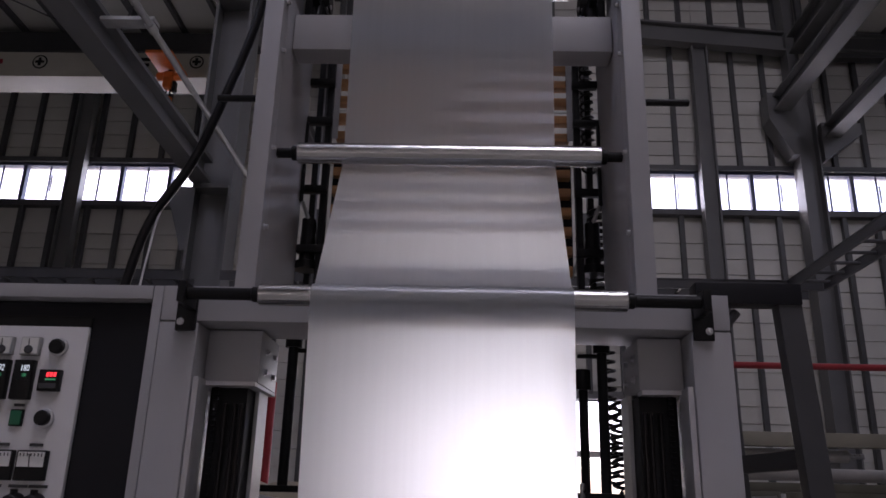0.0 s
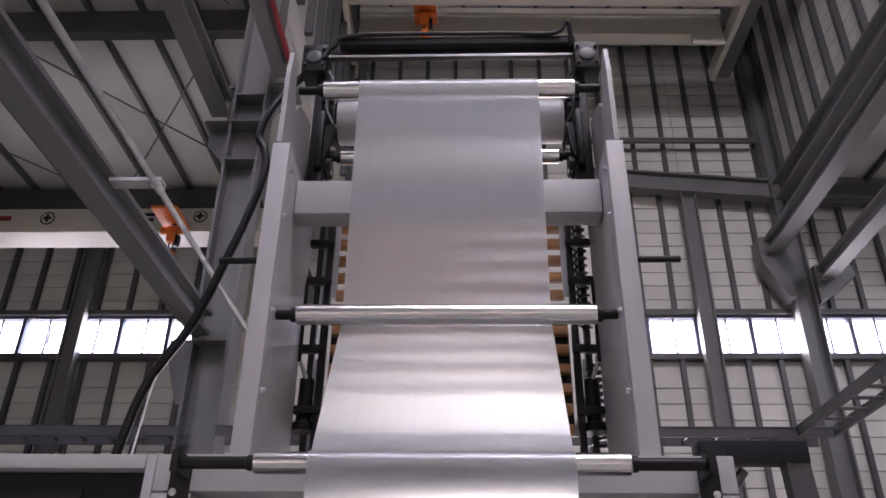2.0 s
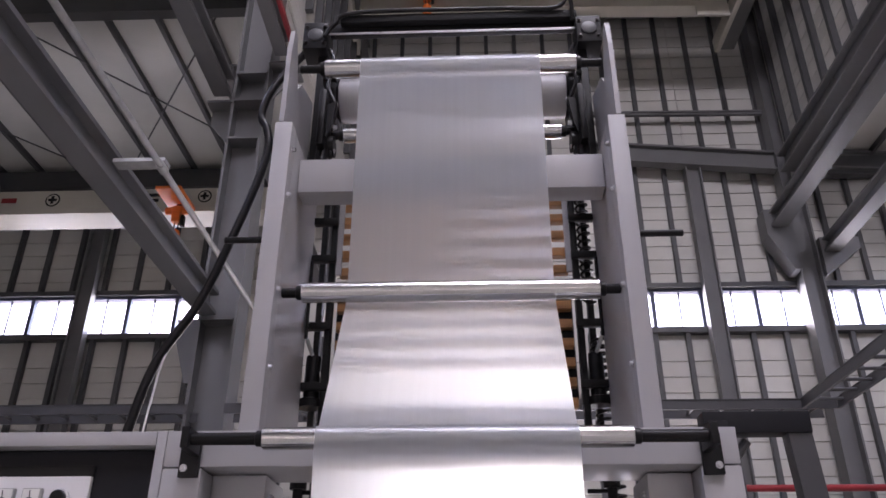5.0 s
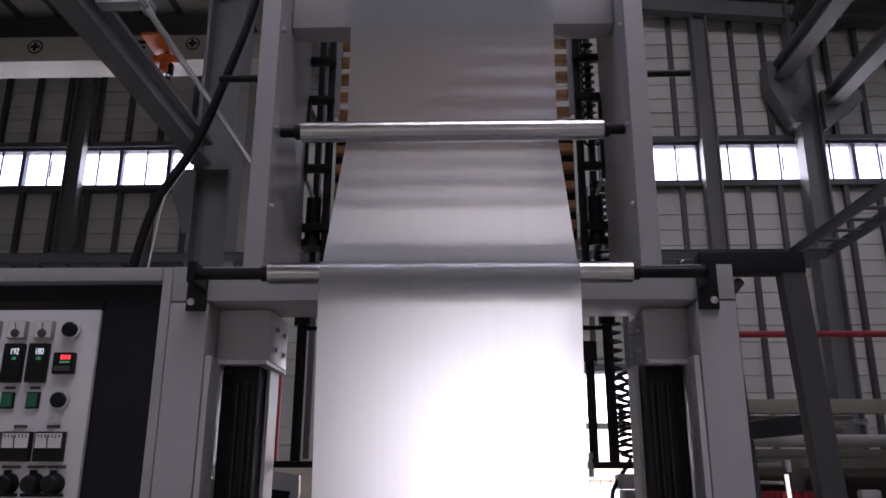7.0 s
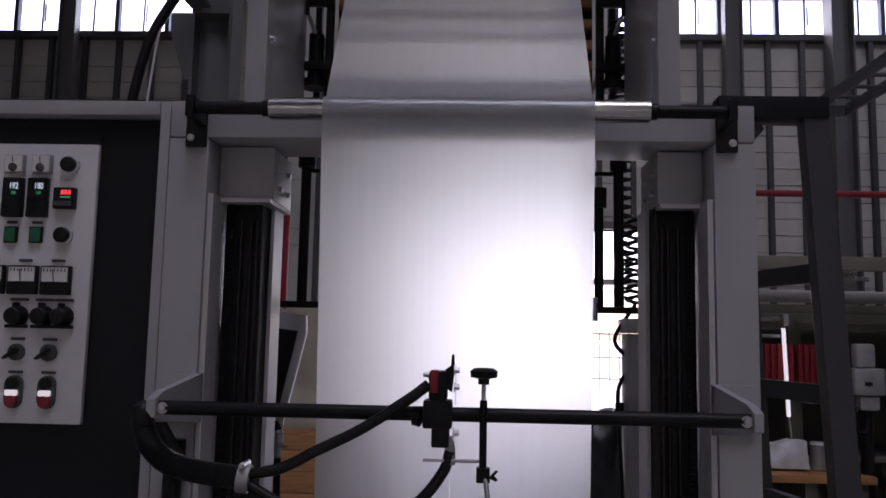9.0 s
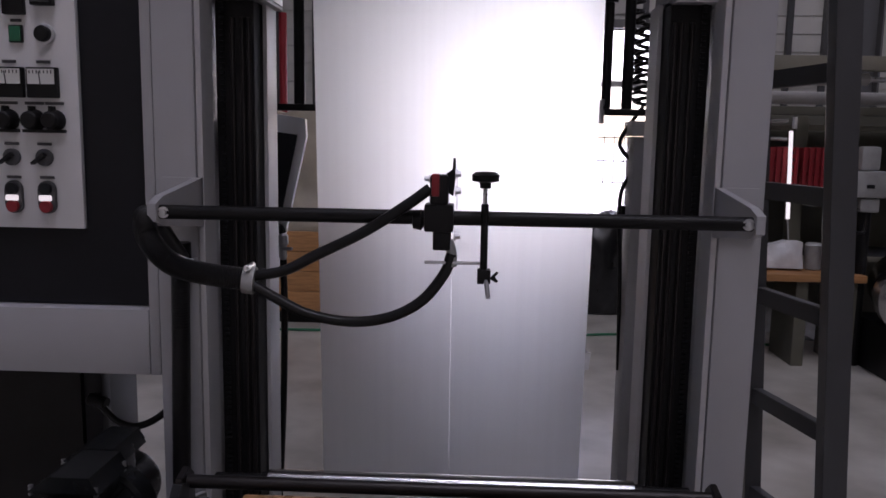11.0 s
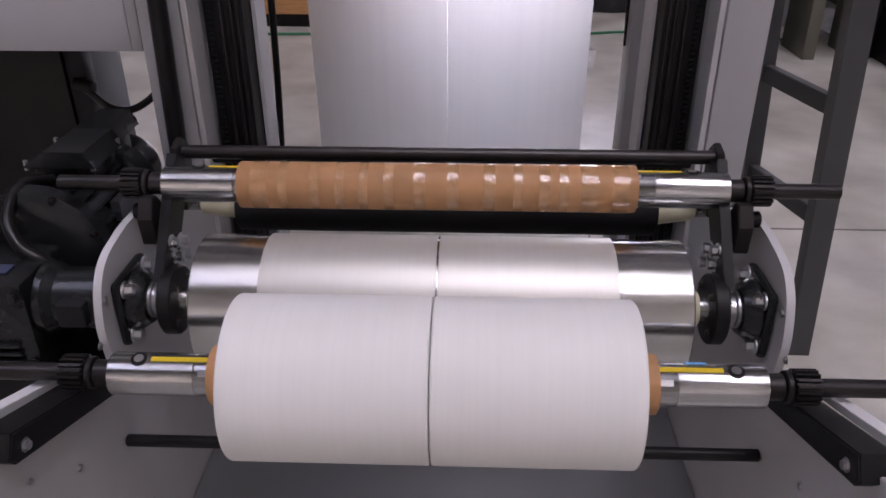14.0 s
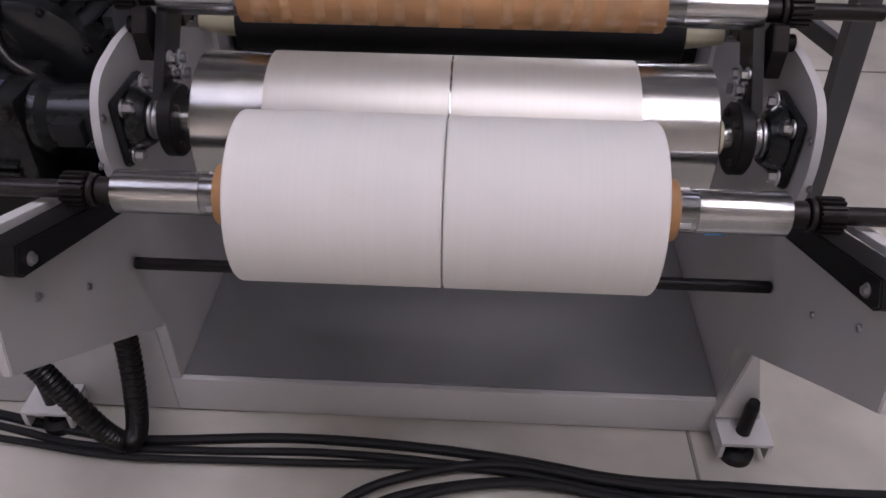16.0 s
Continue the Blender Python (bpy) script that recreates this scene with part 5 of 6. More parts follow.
def air_shaft(name, label, y, z, reach, keyed, half=0.597):
    """A chrome air shaft with expanding keys, valve, gears and square-cut ends."""
    sh = thing(name, (0, y, z), label, "air shaft", "air shafts")
    r, n = 0.0385, 2 * half
    part("sleeve", lathe((-half, y, z), (half, y, z), [(0, 0.03), (0.001, r - 0.002), (0.003, r), (0.155, r), (0.156, r - 0.001), (0.158, r), (n - 0.158, r), (n - 0.156, r - 0.001), (n - 0.154, r), (n - 0.003, r), (n - 0.001, r - 0.002), (n, 0.03)], 56), SATIN, sh)
    for s in (-1, 1):
        part("collar", cyl((s * half, y, z), (s * (half + 0.031), y, z), 0.024, 24), BLUED, sh)
        part("ring", cyl((s * (half + 0.033), y, z), (s * (half + 0.043), y, z), 0.03, 24), BLUED, sh)
        part("shaft", cyl((s * (half + 0.043), y, z), (s * reach, y, z), 0.0165, 20), BLUED, sh)
        teeth = []
        for i in range(18):
            for da, rr in ((-6, 0.026), (-4, 0.033), (4, 0.033), (6, 0.026)):
                a = radians(i * 20 + da)
                teeth.append((y + rr * math.cos(a), z + rr * math.sin(a)))
        bm = prism(teeth, "x", *sorted((s * (half + 0.048), s * (half + 0.089))))
        part("gear", bm, BLUED, sh, smooth=False)

        def on(a, dr=0.0):
            a = radians(a)
            return y + (r + dr) * math.cos(a), z + (r + dr) * math.sin(a)
        for a0, (xa, xb), mat, wd, nm in ((keyed, (0.36, 0.5), YELLOW, 0.0055, "yellow_strip"), (keyed + 38, (0.365, 0.412), ZINC, 0.006, "key"), (keyed + 150, (0.365, 0.41), ZINC, 0.006, "key"), (keyed + 265, (0.365, 0.41), ZINC, 0.006, "key"), (keyed - 42, (0.44, 0.475), BLUE, 0.009, "sticker")):
            if nm == "sticker" and s < 0:
                continue
            (cy, cz), t = on(a0), radians(a0 + 90)
            uy, uz = math.cos(t), math.sin(t)
            ny, nz = math.cos(radians(a0)), math.sin(radians(a0))
            o = [(cy - uy * wd - ny * 0.004, cz - uz * wd - nz * 0.004), (cy + uy * wd - ny * 0.004, cz + uz * wd - nz * 0.004), (cy + uy * wd * 0.9 + ny * 0.0012, cz + uz * wd * 0.9 + nz * 0.0012), (cy - uy * wd * 0.9 + ny * 0.0012, cz - uz * wd * 0.9 + nz * 0.0012)]
            part(nm, prism(o, "x", *sorted((s * xa, s * xb))), mat, sh, smooth=False)
        cy, cz = on(keyed, -0.004)
        ay, az = math.cos(radians(keyed)), math.sin(radians(keyed))
        ring = part("valve_ring", lathe((s * 0.522, cy, cz), (s * 0.522, cy + ay, cz + az), [(0, 0.015), (0.0052, 0.0145)], 20), BLACK, sh)
        part("valve", lathe((s * 0.522, cy, cz), (s * 0.522, cy + ay, cz + az), [(0, 0.009), (0.0066, 0.0085)], 20), ZINC, ring)
    return sh


spare = air_shaft("air_shaft", "polished air shaft resting with an empty taped core", -0.387, 0.665, 0.83, 78)
core = thing("cardboard_core", (0, -0.387, 0.665), "brown cardboard core wrapped with bands of clear tape", "cardboard core")
part("core", lathe((-0.432, -0.387, 0.665), (0.405, -0.387, 0.665), [(0, 0.0395), (0.0005, 0.049), (0.002, 0.05), (0.83, 0.05), (0.8365, 0.049), (0.837, 0.0395)], 48), CARD, core)
rng = random.Random(4)
for i, x in enumerate((-0.385, -0.335, -0.268, -0.215, -0.165, -0.112, -0.048, 0.022, 0.098, 0.158, 0.212, 0.252, 0.305, 0.37)):
    w = 0.009 + 0.004 * rng.random() + (0.008 if i in (0, 12, 13) else 0)
    part("tape_band", lathe((x - w, -0.387, 0.665), (x + w, -0.387, 0.665), [(0, 0.0498), (0.0004, 0.0507), (2 * w - 0.0004, 0.0507), (2 * w, 0.0498)], 40), TAPE, core, "clear glossy tape band")

RY, RZ, RR = -0.803, 0.476, 0.148
ROLLS = []
winding = air_shaft("air_shaft", "polished air shaft turning with two white film rolls", RY, RZ, 1.0, 101, 0.578)
for a, b, nm in ((-0.35, -0.0026, "white film roll wound beside its twin on a core"), (-0.0019, 0.348, "white film roll wound beside its twin on a core")):
    r_ = thing("film_roll", ((a + b) / 2, RY, RZ), nm, "film roll", "film rolls")
    w = b - a
    part("film", lathe((a, RY, RZ), (b, RY, RZ), [(0, 0.052), (0.0005, RR - 0.005), (0.0014, RR - 0.0018), (0.004, RR), (w - 0.004, RR), (w - 0.0014, RR - 0.0018), (w - 0.0005, RR - 0.005), (w, 0.052)], 96), ROLL, r_)
    e0, e1 = (a - 0.045, b) if a < -0.1 else (a, b + 0.04)
    part("core", lathe((e0, RY, RZ), (e1, RY, RZ), [(0, 0.0395), (0.0006, 0.052), (0.002, 0.0535), (e1 - e0 - 0.002, 0.0535), (e1 - e0 - 0.0006, 0.052), (e1 - e0, 0.0395)], 40), CARD, r_, "brown cardboard core end")
    ROLLS.append(r_)

# ---- drive ----
drive = thing("gear_motor", (-0.95, -0.35, 0.2), "dark grey geared motor with terminal box and rating plate", "gear motor")
part("output_housing", lathe((-0.7, DY, DZ), (-0.86, DY, DZ), [(0, 0.085), (0.012, 0.085), (0.014, 0.072), (0.11, 0.066), (0.13, 0.08), (0.145, 0.08)], 36), MOTOR_PAINT, drive)
part("coupling_window", box(-0.79, -0.73, DY - 0.09, DY - 0.04, DZ - 0.02, DZ + 0.035, 0.008), RUBBER, drive)
gearbox = part("gearbox", box(-1.1, -0.846, DY - 0.09, DY + 0.1, 0.3, 0.53, 0.025), MOTOR_PAINT, drive)
for zz in (0.34, 0.36, 0.38):
    part("rib", box(-1.07, -0.88, DY - 0.102, DY - 0.085, zz, zz + 0.008, 0.002), MOTOR_PAINT, gearbox)
for xx, zz in ((-0.865, 0.5), (-0.865, 0.33), (-1.08, 0.5), (-1.08, 0.33)):
    part("bolt", bolt((xx, DY - 0.088, zz), (0, -1, 0), 0.01, 0.012), BLUED, gearbox)
part("name_plate", box(-0.95, -0.895, DY - 0.05, DY - 0.015, 0.531, 0.534), FRAME_BLUE, gearbox, "blue rating plate", smooth=False)
part("paper_label", box(-0.99, -0.92, DY - 0.085, DY - 0.065, 0.5315, 0.5345), WHITE, gearbox, "white paper label", smooth=False)
part("oil_plug", lathe((-1.0, DY - 0.05, 0.53), (-1.0, DY - 0.05, 1), [(0, 0.016), (0.014, 0.014)], 16), RED, gearbox, "red oil plug")
MX, MZ = -0.915, 0.485
part("motor_flange", lathe((MX, -0.4, MZ), (MX, -0.2, MZ), [(0, 0.09), (0.006, 0.135), (0.02, 0.152), (0.05, 0.157), (0.06, 0.15), (0.07, 0.12)], 48), MOTOR_PAINT, drive)
for a in range(8):
    an = radians(22 + a * 45)
    part("flange_bolt", bolt((MX + 0.143 * math.cos(an), -0.382, MZ + 0.143 * math.sin(an)), (0, -1, 0), 0.008, 0.008), BLUED, drive)
housing = part("motor_body", lathe((MX, -0.33, MZ), (MX, 0.05, MZ), [(0, 0.118), (0.27, 0.118), (0.275, 0.13), (0.34, 0.13), (0.36, 0.1)], 40), MOTOR_PAINT, drive)
for a in range(22):
    an = a * math.tau / 22
    c, s_ = math.cos(an), math.sin(an)
    part("cooling_fin", prism([(MX + c * 0.116 - s_ * 0.003, MZ + s_ * 0.116 + c * 0.003), (MX + c * 0.116 + s_ * 0.003, MZ + s_ * 0.116 - c * 0.003), (MX + c * 0.133, MZ + s_ * 0.133)], "y", -0.3, -0.07), MOTOR_PAINT, housing, smooth=False)
part("silver_plate", box(-0.805, -0.782, -0.24, -0.1, 0.5, 0.55), ZINC, housing, "silver rating plate", smooth=False)
part("terminal_box", box(-0.975, -0.835, -0.23, -0.1, 0.59, 0.636, 0.006), MOTOR_PAINT, drive)
part("terminal_lid", prism([(-0.993, 0.637), (-0.82, 0.637), (-0.828, 0.648), (-0.84, 0.678), (-0.935, 0.678), (-0.98, 0.648)], "y", -0.25, -0.08, 0.003), MOTOR_PAINT, drive, smooth=False)
for xx, yy in ((-0.985, -0.24), (-0.828, -0.24), (-0.985, -0.09), (-0.828, -0.09)):
    part("lid_screw", lathe((xx, yy, 0.63), (xx, yy, 1), [(0, 0.006), (0.024, 0.006)], 10), ZINC, drive)
part("cable", tube([(-0.925, -0.25, 0.61), (-0.945, -0.34, 0.635), (-0.94, -0.43, 0.6), (-0.9, -0.475, 0.55), (-0.838, -0.47, 0.5), (-0.805, -0.4, 0.38)], 0.0135), HOSE, drive)
part("pedestal", box(-1.08, -0.72, -0.55, 0.0, F, 0.28, 0.004), BLACK, drive)
second = thing("electric_motor", (-0.95, 0.1, 0.3), "dark grey electric motor with ribbed body behind the drive", "electric motor")
part("body", lathe((-0.99, 0.07, 0.43), (-0.99, 0.3, 0.43), [(0, 0.08), (0.01, 0.1), (0.18, 0.1), (0.2, 0.104), (0.22, 0.1), (0.23, 0.07)], 40), MOTOR_PAINT, second)
part("terminal_box", box(-1.02, -0.9, 0.02, 0.14, 0.5, 0.606, 0.006), MOTOR_PAINT, second)
part("terminal_lid", prism([(-1.035, 0.607), (-0.875, 0.607), (-0.883, 0.618), (-0.895, 0.65), (-0.975, 0.65), (-1.025, 0.618)], "y", -0.01, 0.16, 0.003), MOTOR_PAINT, second, smooth=False)
part("foot", box(-1.09, -0.9, 0.08, 0.28, F, 0.34, 0.004), BLACK, second)


# ---- ladder and platform edge beside the tower ----
ladder = thing("access_ladder", (1.2, 0.7, F), "dark grey steel access ladder beside the winder post", "ladder")


def slanted(x0, x1, y0, y1, z0, z1, w, shift):
    bm = box(x0, x0 + w, y0, y1, z0, z1, 0.003)
    for v in bm.verts:
        v.co.x += (v.co.z - z0) / (z1 - z0) * shift
    return bm


part("near_rail", slanted(1.225, 0, 0.47, 0.53, F, 2.235, 0.078, -0.14), LADDER_PAINT, ladder, smooth=False)
part("far_rail", slanted(1.13, 0, 0.92, 0.98, F, 2.235, 0.06, -0.12), LADDER_PAINT, ladder, smooth=False)
for i in range(6):
    z = -0.22 + i * 0.385
    a, b = Vector((1.165 - (z + 0.37) * 0.046, 0.92, z)), Vector((1.262 - (z + 0.37) * 0.054, 0.53, z))
    part("rung", prism([(a.x - 0.018, a.y), (a.x + 0.018, a.y), (b.x + 0.018, b.y), (b.x - 0.018, b.y)], "z", z - 0.03, z + 0.03, 0.002), LADDER_PAINT, ladder, smooth=False)
part("top_bar", box(0.82, 1.165, 0.462, 0.534, 2.19, 2.26, 0.003), CHARCOAL, ladder)
part("stay", box(0.8, 0.86, 0.345, 0.46, 2.0, 2.2, 0.003), CHARCOAL, ladder)
part("brace", tube([(0.83, 0.5, 2.02), (0.96, 0.5, 2.17)], 0.016, 8, 1), LADDER_PAINT, ladder)

# ---- loose things behind the tower ----
guardp = thing("side_panel", (-0.63, 0.92, F), "white slanted machine side panel with dark window", "machine panel")
part("frame", prism([(-0.76, 1.575), (-0.57, 1.545), (-0.567, 1.48), (-0.66, 1.07), (-0.7, 0.9), (-0.76, 0.9)], "y", 0.9, 0.93), WHITE, guardp, smooth=False)
part("dark_window", prism([(-0.7, 1.5), (-0.597, 1.488), (-0.69, 1.05), (-0.71, 0.95), (-0.735, 0.95), (-0.7, 1.3)], "y", 0.885, 0.897), CHARCOAL, guardp, smooth=False)
part("leg", box(-0.76, -0.7, 0.9, 0.96, F, 0.898, 0.003), PAINT, guardp)
valve = thing("air_valve_hose", (-0.65, 0.9, F), "brass air valve on a black hose", "air valve")
part("valve_body", lathe((-0.65, 0.88, 1.03), (-0.65, 0.88, 2), [(0, 0.008), (0.01, 0.014), (0.05, 0.012), (0.06, 0.02), (0.09, 0.018), (0.1, 0.008)], 16), ZINC, valve)
part("tap", cyl((-0.65, 0.86, 1.075), (-0.61, 0.85, 1.075), 0.006, 10), ZINC, valve)
part("elbow", tube([(-0.65, 0.88, 1.13), (-0.67, 0.89, 1.15), (-0.7, 0.9, 1.1), (-0.73, 0.91, 1.06)], 0.013), BLACK, valve)
part("hose", tube([(-0.65, 0.88, 1.03), (-0.648, 0.88, 0.8), (-0.655, 0.88, 0.5), (-0.67, 0.88, 0.2), (-0.7, 0.86, F + 0.05), (-0.8, 0.84, F + 0.014)], 0.013), HOSE, valve)

crate = thing("wooden_crate", (-1.7, 6.0, F), "orange pine crate on dark skids", "crate")
part("skid", box(-2.5, -0.4, 5.7, 6.9, F, F + 0.13, 0.005), BLACK, crate)
for i in range(4):
    z = F + 0.134 + i * 0.2
    part("plank", box(-2.5, -0.4, 5.6, 5.64, z + 0.003, z + 0.197, 0.004), WOOD, crate)
part("body", box(-2.48, -0.42, 5.645, 6.9, F + 0.134, 0.55, 0.004), WOOD, crate)


def draped(x0, x1, y0, y1, z0, z1, seed, amount, n=22):
    """A cloth or sheet hanging over a block: a displaced, wrinkled box."""
    bm = box(x0, x1, y0, y1, z0, z1)
    bmesh.ops.subdivide_edges(bm, edges=list(bm.edges), cuts=n, use_grid_fill=True)
    for v in bm.verts:
        q = Vector((v.co.x * 2.2, v.co.y * 2.2, v.co.z * 1.3 + seed))
        if v.co.z > z0 + 1e-3:
            v.co += noise.noise_vector(q) * amount + noise.noise_vector(q * 3.1) * amount * 0.4
    return bm


solid("tarpaulin", draped(-2.4, -0.5, 5.62, 6.8, 0.555, 1.7, 3, 0.1), TARP, (-1.5, 6.2, 0.55), "creased cream tarpaulin draped over goods on a crate", "tarpaulin")
solid("plastic_sheet", draped(1.15, 2.0, 6.4, 7.4, F + 0.002, 0.62, 8, 0.13), BIN_BAG, (1.5, 6.8, F), "crumpled black plastic sheet over goods on the floor", "plastic sheet")
solid("green_hose", tube([(-3.5, 5.2, F + 0.014), (-1.5, 5.35, F + 0.014), (0.5, 5.3, F + 0.014), (1.6, 5.5, F + 0.014), (3.0, 5.2, F + 0.014)], 0.012), material("green_rubber", (0.02, 0.16, 0.08), 0.5), (0, 5.3, F), "thin green hose lying on the floor", "hose")

# roll rack of the next machine, with crates, tube lamp and clutter
OLIVE = material("olive_paint", (0.1, 0.095, 0.072), 0.5, scale=4, vary=0.2)
ROLLED = []
rack = thing("roll_rack", (3.2, 5.2, F), "dull cream steel rack with wrapped rolls, bars and shelves", "rack")
for xx in (2.25, 4.6):
    for yy in (4.7, 6.0):
        part("post", box(xx - 0.06, xx + 0.06, yy - 0.06, yy + 0.06, F + 0.18, 2.26, 0.006), RACK, rack)
part("middle_post", box(2.88, 2.99, 5.2, 5.32, F + 0.18, 1.92, 0.006), OLIVE, rack)
part("beam", box(2.2, 4.66, 4.64, 4.76, 2.265, 2.38, 0.005), RACK, rack)
part("beam", box(2.2, 4.66, 5.2, 5.3, 1.925, 2.0, 0.005), OLIVE, rack)
part("back_panel", box(2.2, 4.66, 6.1, 6.14, F + 0.18, 1.98, 0.004), OLIVE, rack)
for zz in (0.62, 1.26, 1.8):
    part("shelf", box(2.32, 4.53, 5.34, 6.06, zz, zz + 0.035, 0.003), LADDER_PAINT, rack)
    part("shelf_lip", box(2.32, 4.53, 5.3, 5.337, zz - 0.01, zz + 0.04, 0.003), RACK, rack)
for zz, tilt in ((1.84, 0.03), (1.72, -0.01)):
    part("bar", cyl((2.3, 5.05, zz), (2.75, 5.05, zz + tilt), 0.016, 12), GALV, rack)
for i, (x1, yy, zz, r) in enumerate(((3.28, 4.78, 2.205, 0.055), (4.3, 5.0, 2.06, 0.055), (4.3, 5.25, 2.07, 0.05))):
    rl = thing("wrapped_roll", (3.4, yy, zz), "white wrapped roll lying across the rack", "roll", "wrapped rolls")
    ROLLED.append(rl)
    part("wrap", lathe((2.25, yy, zz), (x1, yy, zz), [(0, r * 0.5), (0.01, r), (x1 - 2.27, r * 0.97), (x1 - 2.25, r * 0.5)], 24), WRAP, rl)
    part("journal", cyl((2.15, yy, zz), (x1 + 0.12, yy, zz), r * 0.4, 14), ZINC, rl)
for i, (a, b) in enumerate(((2.4, 2.83), (2.9, 3.11))):
    cr = thing("plastic_crate", ((a + b) / 2, 5.3, 1.32), "red perforated plastic crate on the rack", "crate", "red crates")
    ROLLED.append(cr)
    n = 9 if i == 0 else 5
    for k in range(n):
        xx = a + (b - a) * k / (n - 1)
        part("upright", box(xx - 0.014, xx + 0.014, 5.0, 5.02, 1.3, 1.64), RED, cr, smooth=False)
    for k in range(6):
        zz = 1.32 + k * 0.061
        part("slat", box(a, b, 5.021, 5.04, zz - 0.018, zz + 0.018), RED, cr, smooth=False)
    part("shell", box(a, b, 5.1, 5.19, 1.3, 1.64, 0.01), RED, cr)
    part("bracket", box(a, b, 5.042, 5.3, 1.28, 1.296, 0.002), GALV, cr)
tubel = thing("tube_lamp", (2.76, 5.1, 0.9), "lit white tube lamp leaning on the rack", "tube lamp")
part("tube", cyl((2.79, 5.0, 1.02), (2.755, 4.98, 1.78), 0.017, 14), glow("tube_light", (1.0, 0.98, 0.95), 0.16), tubel)
part("cap", cyl((2.785, 4.99, 1.8), (2.785, 4.99, 1.9), 0.02, 12), WHITE, tubel)
part("lead", tube([(2.79, 5.0, 1.02), (2.8, 4.97, 0.8), (2.8, 4.95, 0.62)], 0.008, 8), GALV, tubel)
box_ = thing("carton", (3.02, 5.25, 1.1), "small white carton on the rack", "carton")
part("body", box(2.98, 3.1, 5.05, 5.2, 1.15, 1.28, 0.004), WHITE, box_)
part("rest", box(2.995, 3.2, 5.05, 5.335, 1.13, 1.146, 0.002), GALV, box_)
bag = solid("plastic_bag", draped(2.52, 2.86, 4.75, 5.05, 0.62, 0.84, 21, 0.1, 14), CLEAR_BAG, (2.7, 4.9, 0.62), "crumpled clear plastic bag on a wooden bench board", "plastic bag")
board_ = thing("pallet", (2.8, 4.95, F), "low wooden pallet holding a plastic bag", "pallet")
part("deck", box(2.33, 3.3, 4.55, 5.15, 0.54, 0.6, 0.006), WOOD, board_)
for xx in (2.4, 2.8, 3.2):
    part("leg", box(xx - 0.05, xx + 0.05, 4.6, 5.1, F + 0.18, 0.538, 0.004), OLIVE, board_)
can = thing("metal_can", (3.0, 4.8, 0.6), "grey metal can beside the plastic bag", "can")
part("body", lathe((2.97, 4.85, 0.602), (2.97, 4.85, 2), [(0, 0.06), (0.01, 0.07), (0.2, 0.07), (0.21, 0.075), (0.23, 0.06)], 24), GALV, can)
solid("plastic_bag", draped(3.0, 3.5, 5.5, 6.0, F + 0.002, F + 0.22, 33, 0.1, 12), CLEAR_BAG, (3.2, 5.7, F), "crumpled clear plastic sheet on the floor", "plastic bag")
solid("plastic_bag", draped(0.84, 1.0, 4.3, 4.6, F + 0.002, F + 0.16, 41, 0.05, 8), CLEAR_BAG, (0.9, 4.5, F), "small clear plastic bag on the floor", "plastic bag")
vessel = thing("steel_vessel", (3.75, 4.3, F), "dull steel cylinder lying on a dark base", "vessel")
part("shell", lathe((3.45, 4.0, 0.3), (3.85, 5.0, 0.3), [(0, 0.02), (0.02, 0.2), (0.06, 0.29), (0.12, 0.31), (0.9, 0.31), (1.0, 0.24), (1.02, 0.02)], 36), STEEL, vessel)
part("saddle", box(3.35, 4.0, 4.15, 4.9, F, 0.05, 0.01), BLACK, vessel)
part("motor", lathe((3.42, 4.1, 0.68), (3.8, 4.3, 0.68), [(0, 0.06), (0.02, 0.12), (0.34, 0.12), (0.38, 0.06)], 24), BLACK, vessel)
unit = thing("valve_block", (3.3, 4.7, 1.1), "pale grey pneumatic valve block with fittings", "valve block")
part("body", box(3.17, 3.42, 4.6, 4.75, 1.24, 1.46, 0.02), GALV, unit)
part("upper", box(3.2, 3.36, 4.62, 4.73, 1.462, 1.66, 0.03), GALV, unit)
part("lower", box(3.22, 3.38, 4.62, 4.73, 1.12, 1.238, 0.02), GALV, unit)
part("badge", box(3.25, 3.31, 4.592, 4.599, 1.32, 1.35), CHARCOAL, unit, smooth=False)
part("side_box", box(3.12, 3.168, 4.64, 4.72, 1.2, 1.42, 0.01), CLEAR_BAG, unit)
part("pillar", cyl((3.3, 4.7, F + 0.18), (3.3, 4.7, 1.118), 0.05, 14), BLACK, unit)
part("loop", tube([(3.2, 4.6, 1.15), (3.15, 4.58, 1.08), (3.16, 4.58, 0.98), (3.24, 4.58, 0.96), (3.27, 4.6, 1.06)], 0.013), HOSE, unit)
label_ = thing("oil_bottle", (3.06, 4.75, 0.6), "blue plastic bottle beside the valve block", "bottle")
part("body", lathe((3.06, 4.65, 0.602), (3.06, 4.65, 2), [(0, 0.045), (0.01, 0.05), (0.55, 0.05), (0.64, 0.02), (0.7, 0.02)], 20), FRAME_BLUE, label_)
LOW = [rack, tubel, box_, bag, board_, can, unit, label_, *ROLLED]
for ob in LOW:
    ob.location.z -= 0.18 * K
dark = thing("machine_cabinet", (4.6, 4.2, F), "dark grey cabinet of the neighbouring machine", "cabinet")
part("body", box(4.1, 5.3, 3.6, 4.6, F, 2.2, 0.01), LADDER_PAINT, dark)
part("door", box(4.14, 5.26, 3.57, 3.597, F + 0.1, 2.1, 0.005), CHARCOAL, dark)
part("stripe", box(4.095, 4.098, 3.8, 4.0, 0.9, 1.3), BLUE, dark, "blue label", smooth=False)

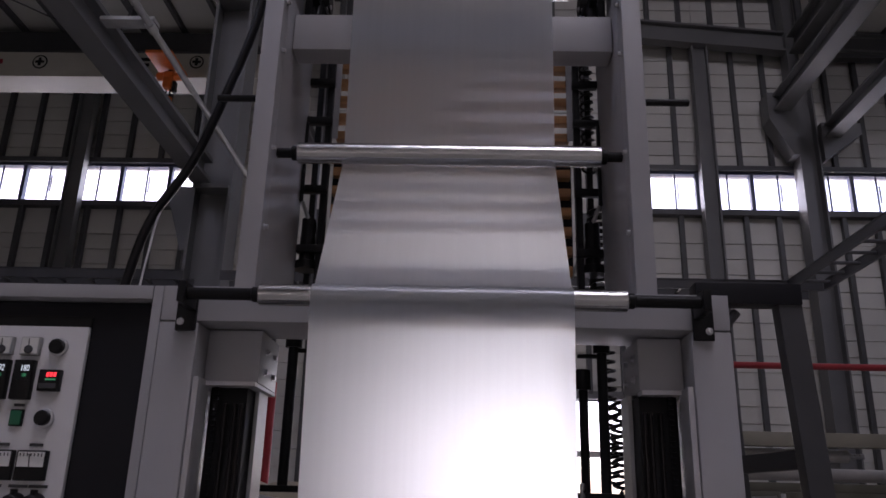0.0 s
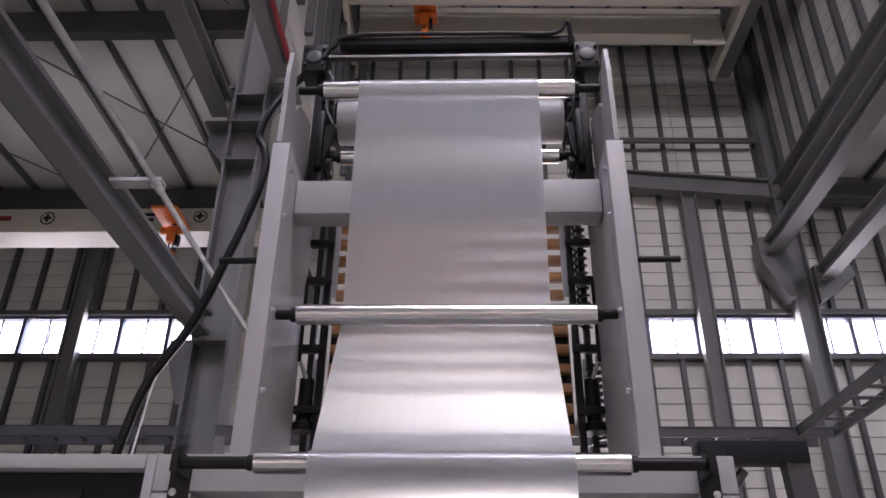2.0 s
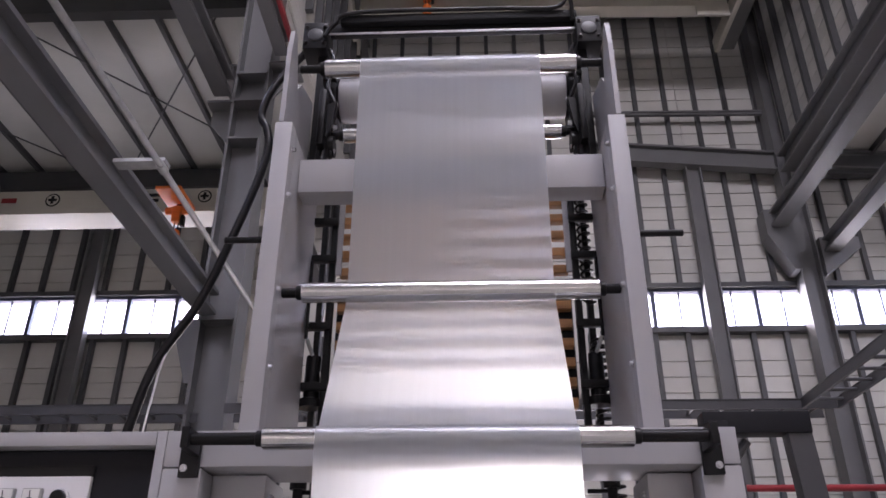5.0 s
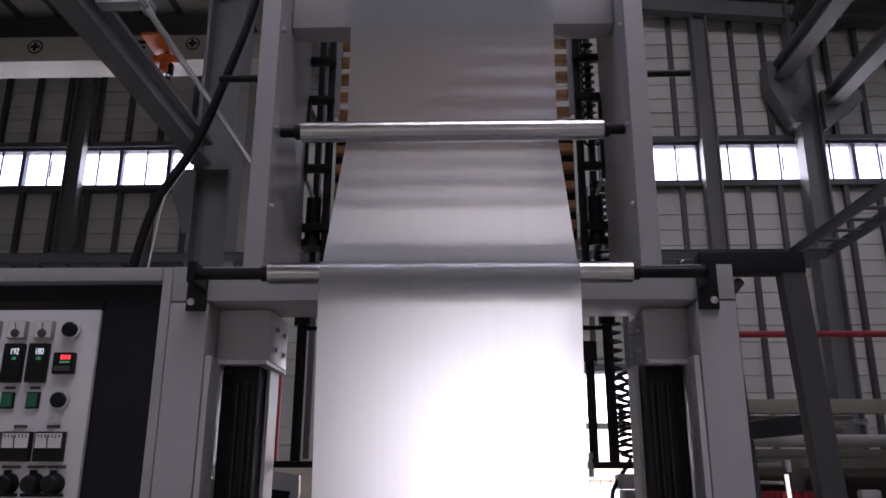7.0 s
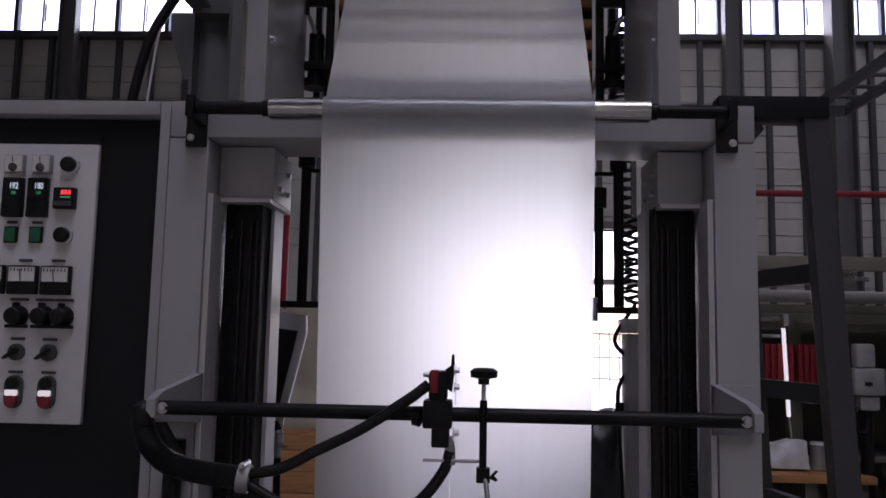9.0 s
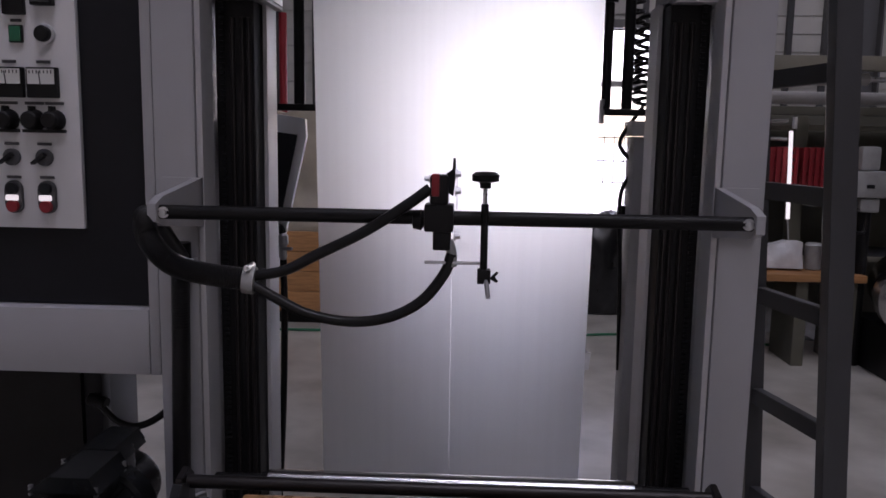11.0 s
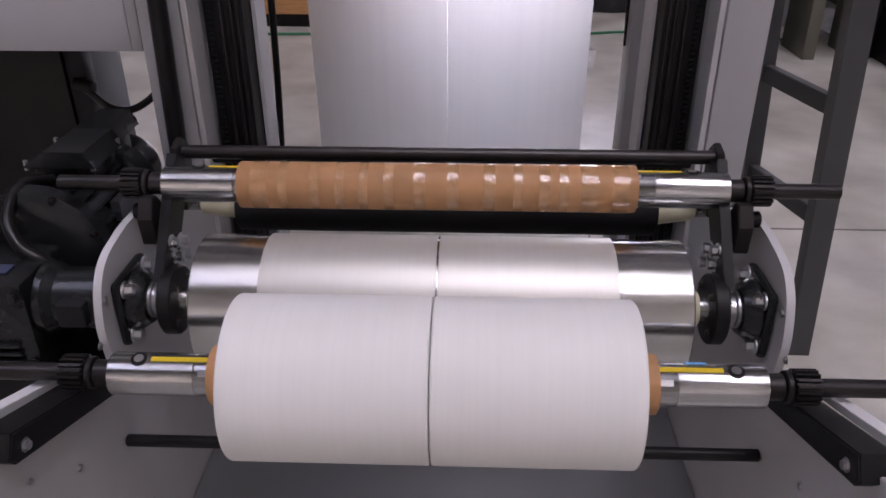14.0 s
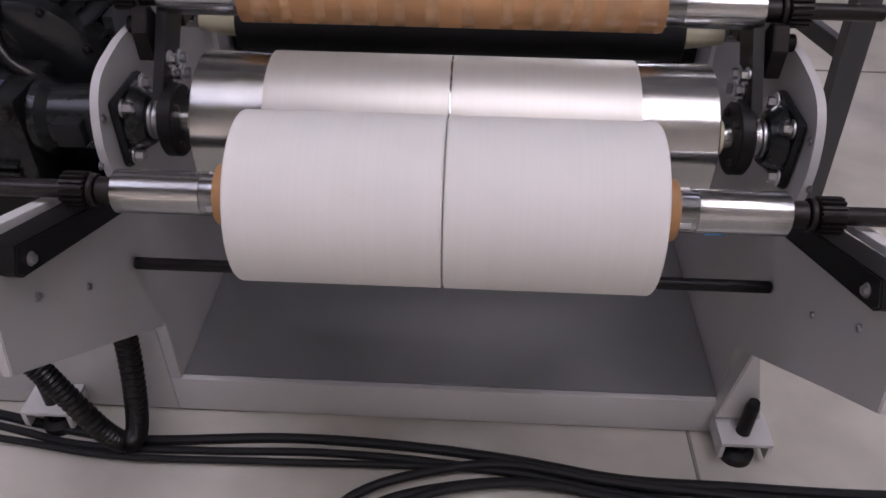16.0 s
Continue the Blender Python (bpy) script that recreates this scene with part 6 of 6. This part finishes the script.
# ---- cables and hoses round the winder ----
solid("power_cable", tube([(-1.16, 0.6, 2.12), (-1.14, 0.6, 2.27), (-1.085, 0.6, 2.5), (-0.96, 0.6, 2.735), (-0.866, 0.6, 3.02), (-0.8, 0.6, 3.25), (-0.77, 0.6, 3.42), (-0.785, 0.6, 3.53), (-0.815, 0.6, 3.6), (-0.79, 0.6, 3.72), (-0.73, 0.62, 3.86), (-0.65, 0.62, 3.97)], 0.0175), HOSE, (-1.1, 0.6, 2.12), "thick black power cable from the cabinet to the tower top", "cable")
solid("thin_cable", tube([(-1.1, 0.6, 2.12), (-1.08, 0.6, 2.35), (-1.05, 0.6, 2.55), (-0.97, 0.605, 2.7)], 0.004, 6), WHITE, (-1.1, 0.6, 2.12), "thin white cable beside the power cable", "cable")
solid("cable_loop", tube([(-0.96, 0.42, 2.12), (-0.94, 0.42, 2.17), (-0.905, 0.42, 2.19), (-0.88, 0.42, 2.16), (-0.885, 0.42, 2.12)], 0.008, 8), HOSE, (-0.92, 0.42, 2.12), "small loop of black cable on the cabinet top", "cable")
solid("motor_cable", tube([(-1.1, 0.33, 0.66), (-1.03, 0.32, 0.6), (-0.95, 0.3, 0.6), (-0.86, 0.28, 0.66), (-0.8, 0.25, 0.76)], 0.011), HOSE, (-1.0, 0.3, 0.6), "black cable hanging between stand and post", "cable")
part("gland", cyl((-1.13, 0.34, 0.665), (-1.07, 0.33, 0.655), 0.02, 14), BLACK, support)
flex = thing("corrugated_conduit", (-0.8, -0.75, F), "black corrugated conduit bent in a loop near the floor", "conduit")
path = [(-0.715, -0.7, 0.08), (-0.72, -0.71, -0.05), (-0.735, -0.725, -0.2), (-0.755, -0.735, -0.3), (-0.785, -0.745, -0.325), (-0.82, -0.76, -0.26), (-0.86, -0.775, -0.12), (-0.895, -0.78, -0.02), (-0.93, -0.77, 0.01), (-0.96, -0.74, -0.03)]
part("conduit", tube(path, 0.0215, 16, 16, 0.006), HOSE, flex)
part("nut", cyl((-0.925, -0.775, 0.013), (-0.945, -0.755, 0.0), 0.034, 8), ZINC, flex)

CABLES = [
    ([(-1.7, -0.55, 0), (-1.15, -0.655, 0), (-0.9, -0.7, 0), (-0.73, -0.712, 0), (-0.41, -0.688, 0), (-0.12, -0.695, 0), (0.16, -0.722, 0), (0.43, -0.765, 0), (0.7, -0.772, 0), (1.06, -0.776, 0), (1.7, -0.75, 0)], 0.0125),
    ([(-1.7, -0.58, 0), (-1.13, -0.69, 0), (-0.9, -0.735, 0), (-0.6, -0.735, 0), (-0.3, -0.725, 0), (0.0, -0.74, 0), (0.3, -0.775, 0), (0.6, -0.79, 0), (1.0, -0.8, 0), (1.7, -0.79, 0)], 0.01),
    ([(-0.3, -0.95, 0), (-0.2, -0.85, 0), (-0.05, -0.785, 0), (0.15, -0.75, 0), (0.4, -0.785, 0), (0.7, -0.81, 0), (1.1, -0.83, 0), (1.7, -0.84, 0)], 0.0115),
    ([(-0.33, -1.0, 0), (-0.15, -0.86, 0), (0.05, -0.8, 0), (0.25, -0.785, 0), (0.5, -0.815, 0), (0.9, -0.85, 0), (1.7, -0.88, 0)], 0.0115),
    ([(-0.2, -1.0, 0), (-0.05, -0.85, 0), (0.2, -0.8, 0), (0.45, -0.835, 0), (0.8, -0.87, 0), (1.7, -0.93, 0)], 0.011),
    ([(-1.7, -0.66, 0), (-1.1, -0.735, 0), (-0.8, -0.77, 0), (-0.4, -0.765, 0), (0.1, -0.76, 0), (0.36, -0.80, 0), (0.6, -0.84, 0), (1.7, -0.86, 0)], 0.009),
]
for i, (pts, r) in enumerate(CABLES):
    lift = (0, 0, 0.02, 0.001, 0.019, 0.012)[i]
    solid("floor_cable", tube([(x, y, F + r + (lift if 0 < k < len(pts) - 1 else 0)) for k, (x, y, z) in enumerate(pts)], r, 10, 12), RUBBER, (0, -0.75, F), "dark rubber power cable lying across the floor", "cable", "floor cables")


boards()
rails()


def motions():
    """The winding shaft, its two rolls and the drum turn; 0.8 s for a turn of the rolls."""
    step = [i * 0.1 for i in range(161)]
    for ob in (winding, *ROLLS):
        p = ob.location.copy()
        walk(ob, [(t, pose(p.x, p.y, p.z, -450 * (t - 14.0))) for t in step])
    p = drum.location.copy()
    walk(drum, [(t, pose(p.x, p.y, p.z, 450 * RR / DR * (t - 14.0))) for t in step])


motions()
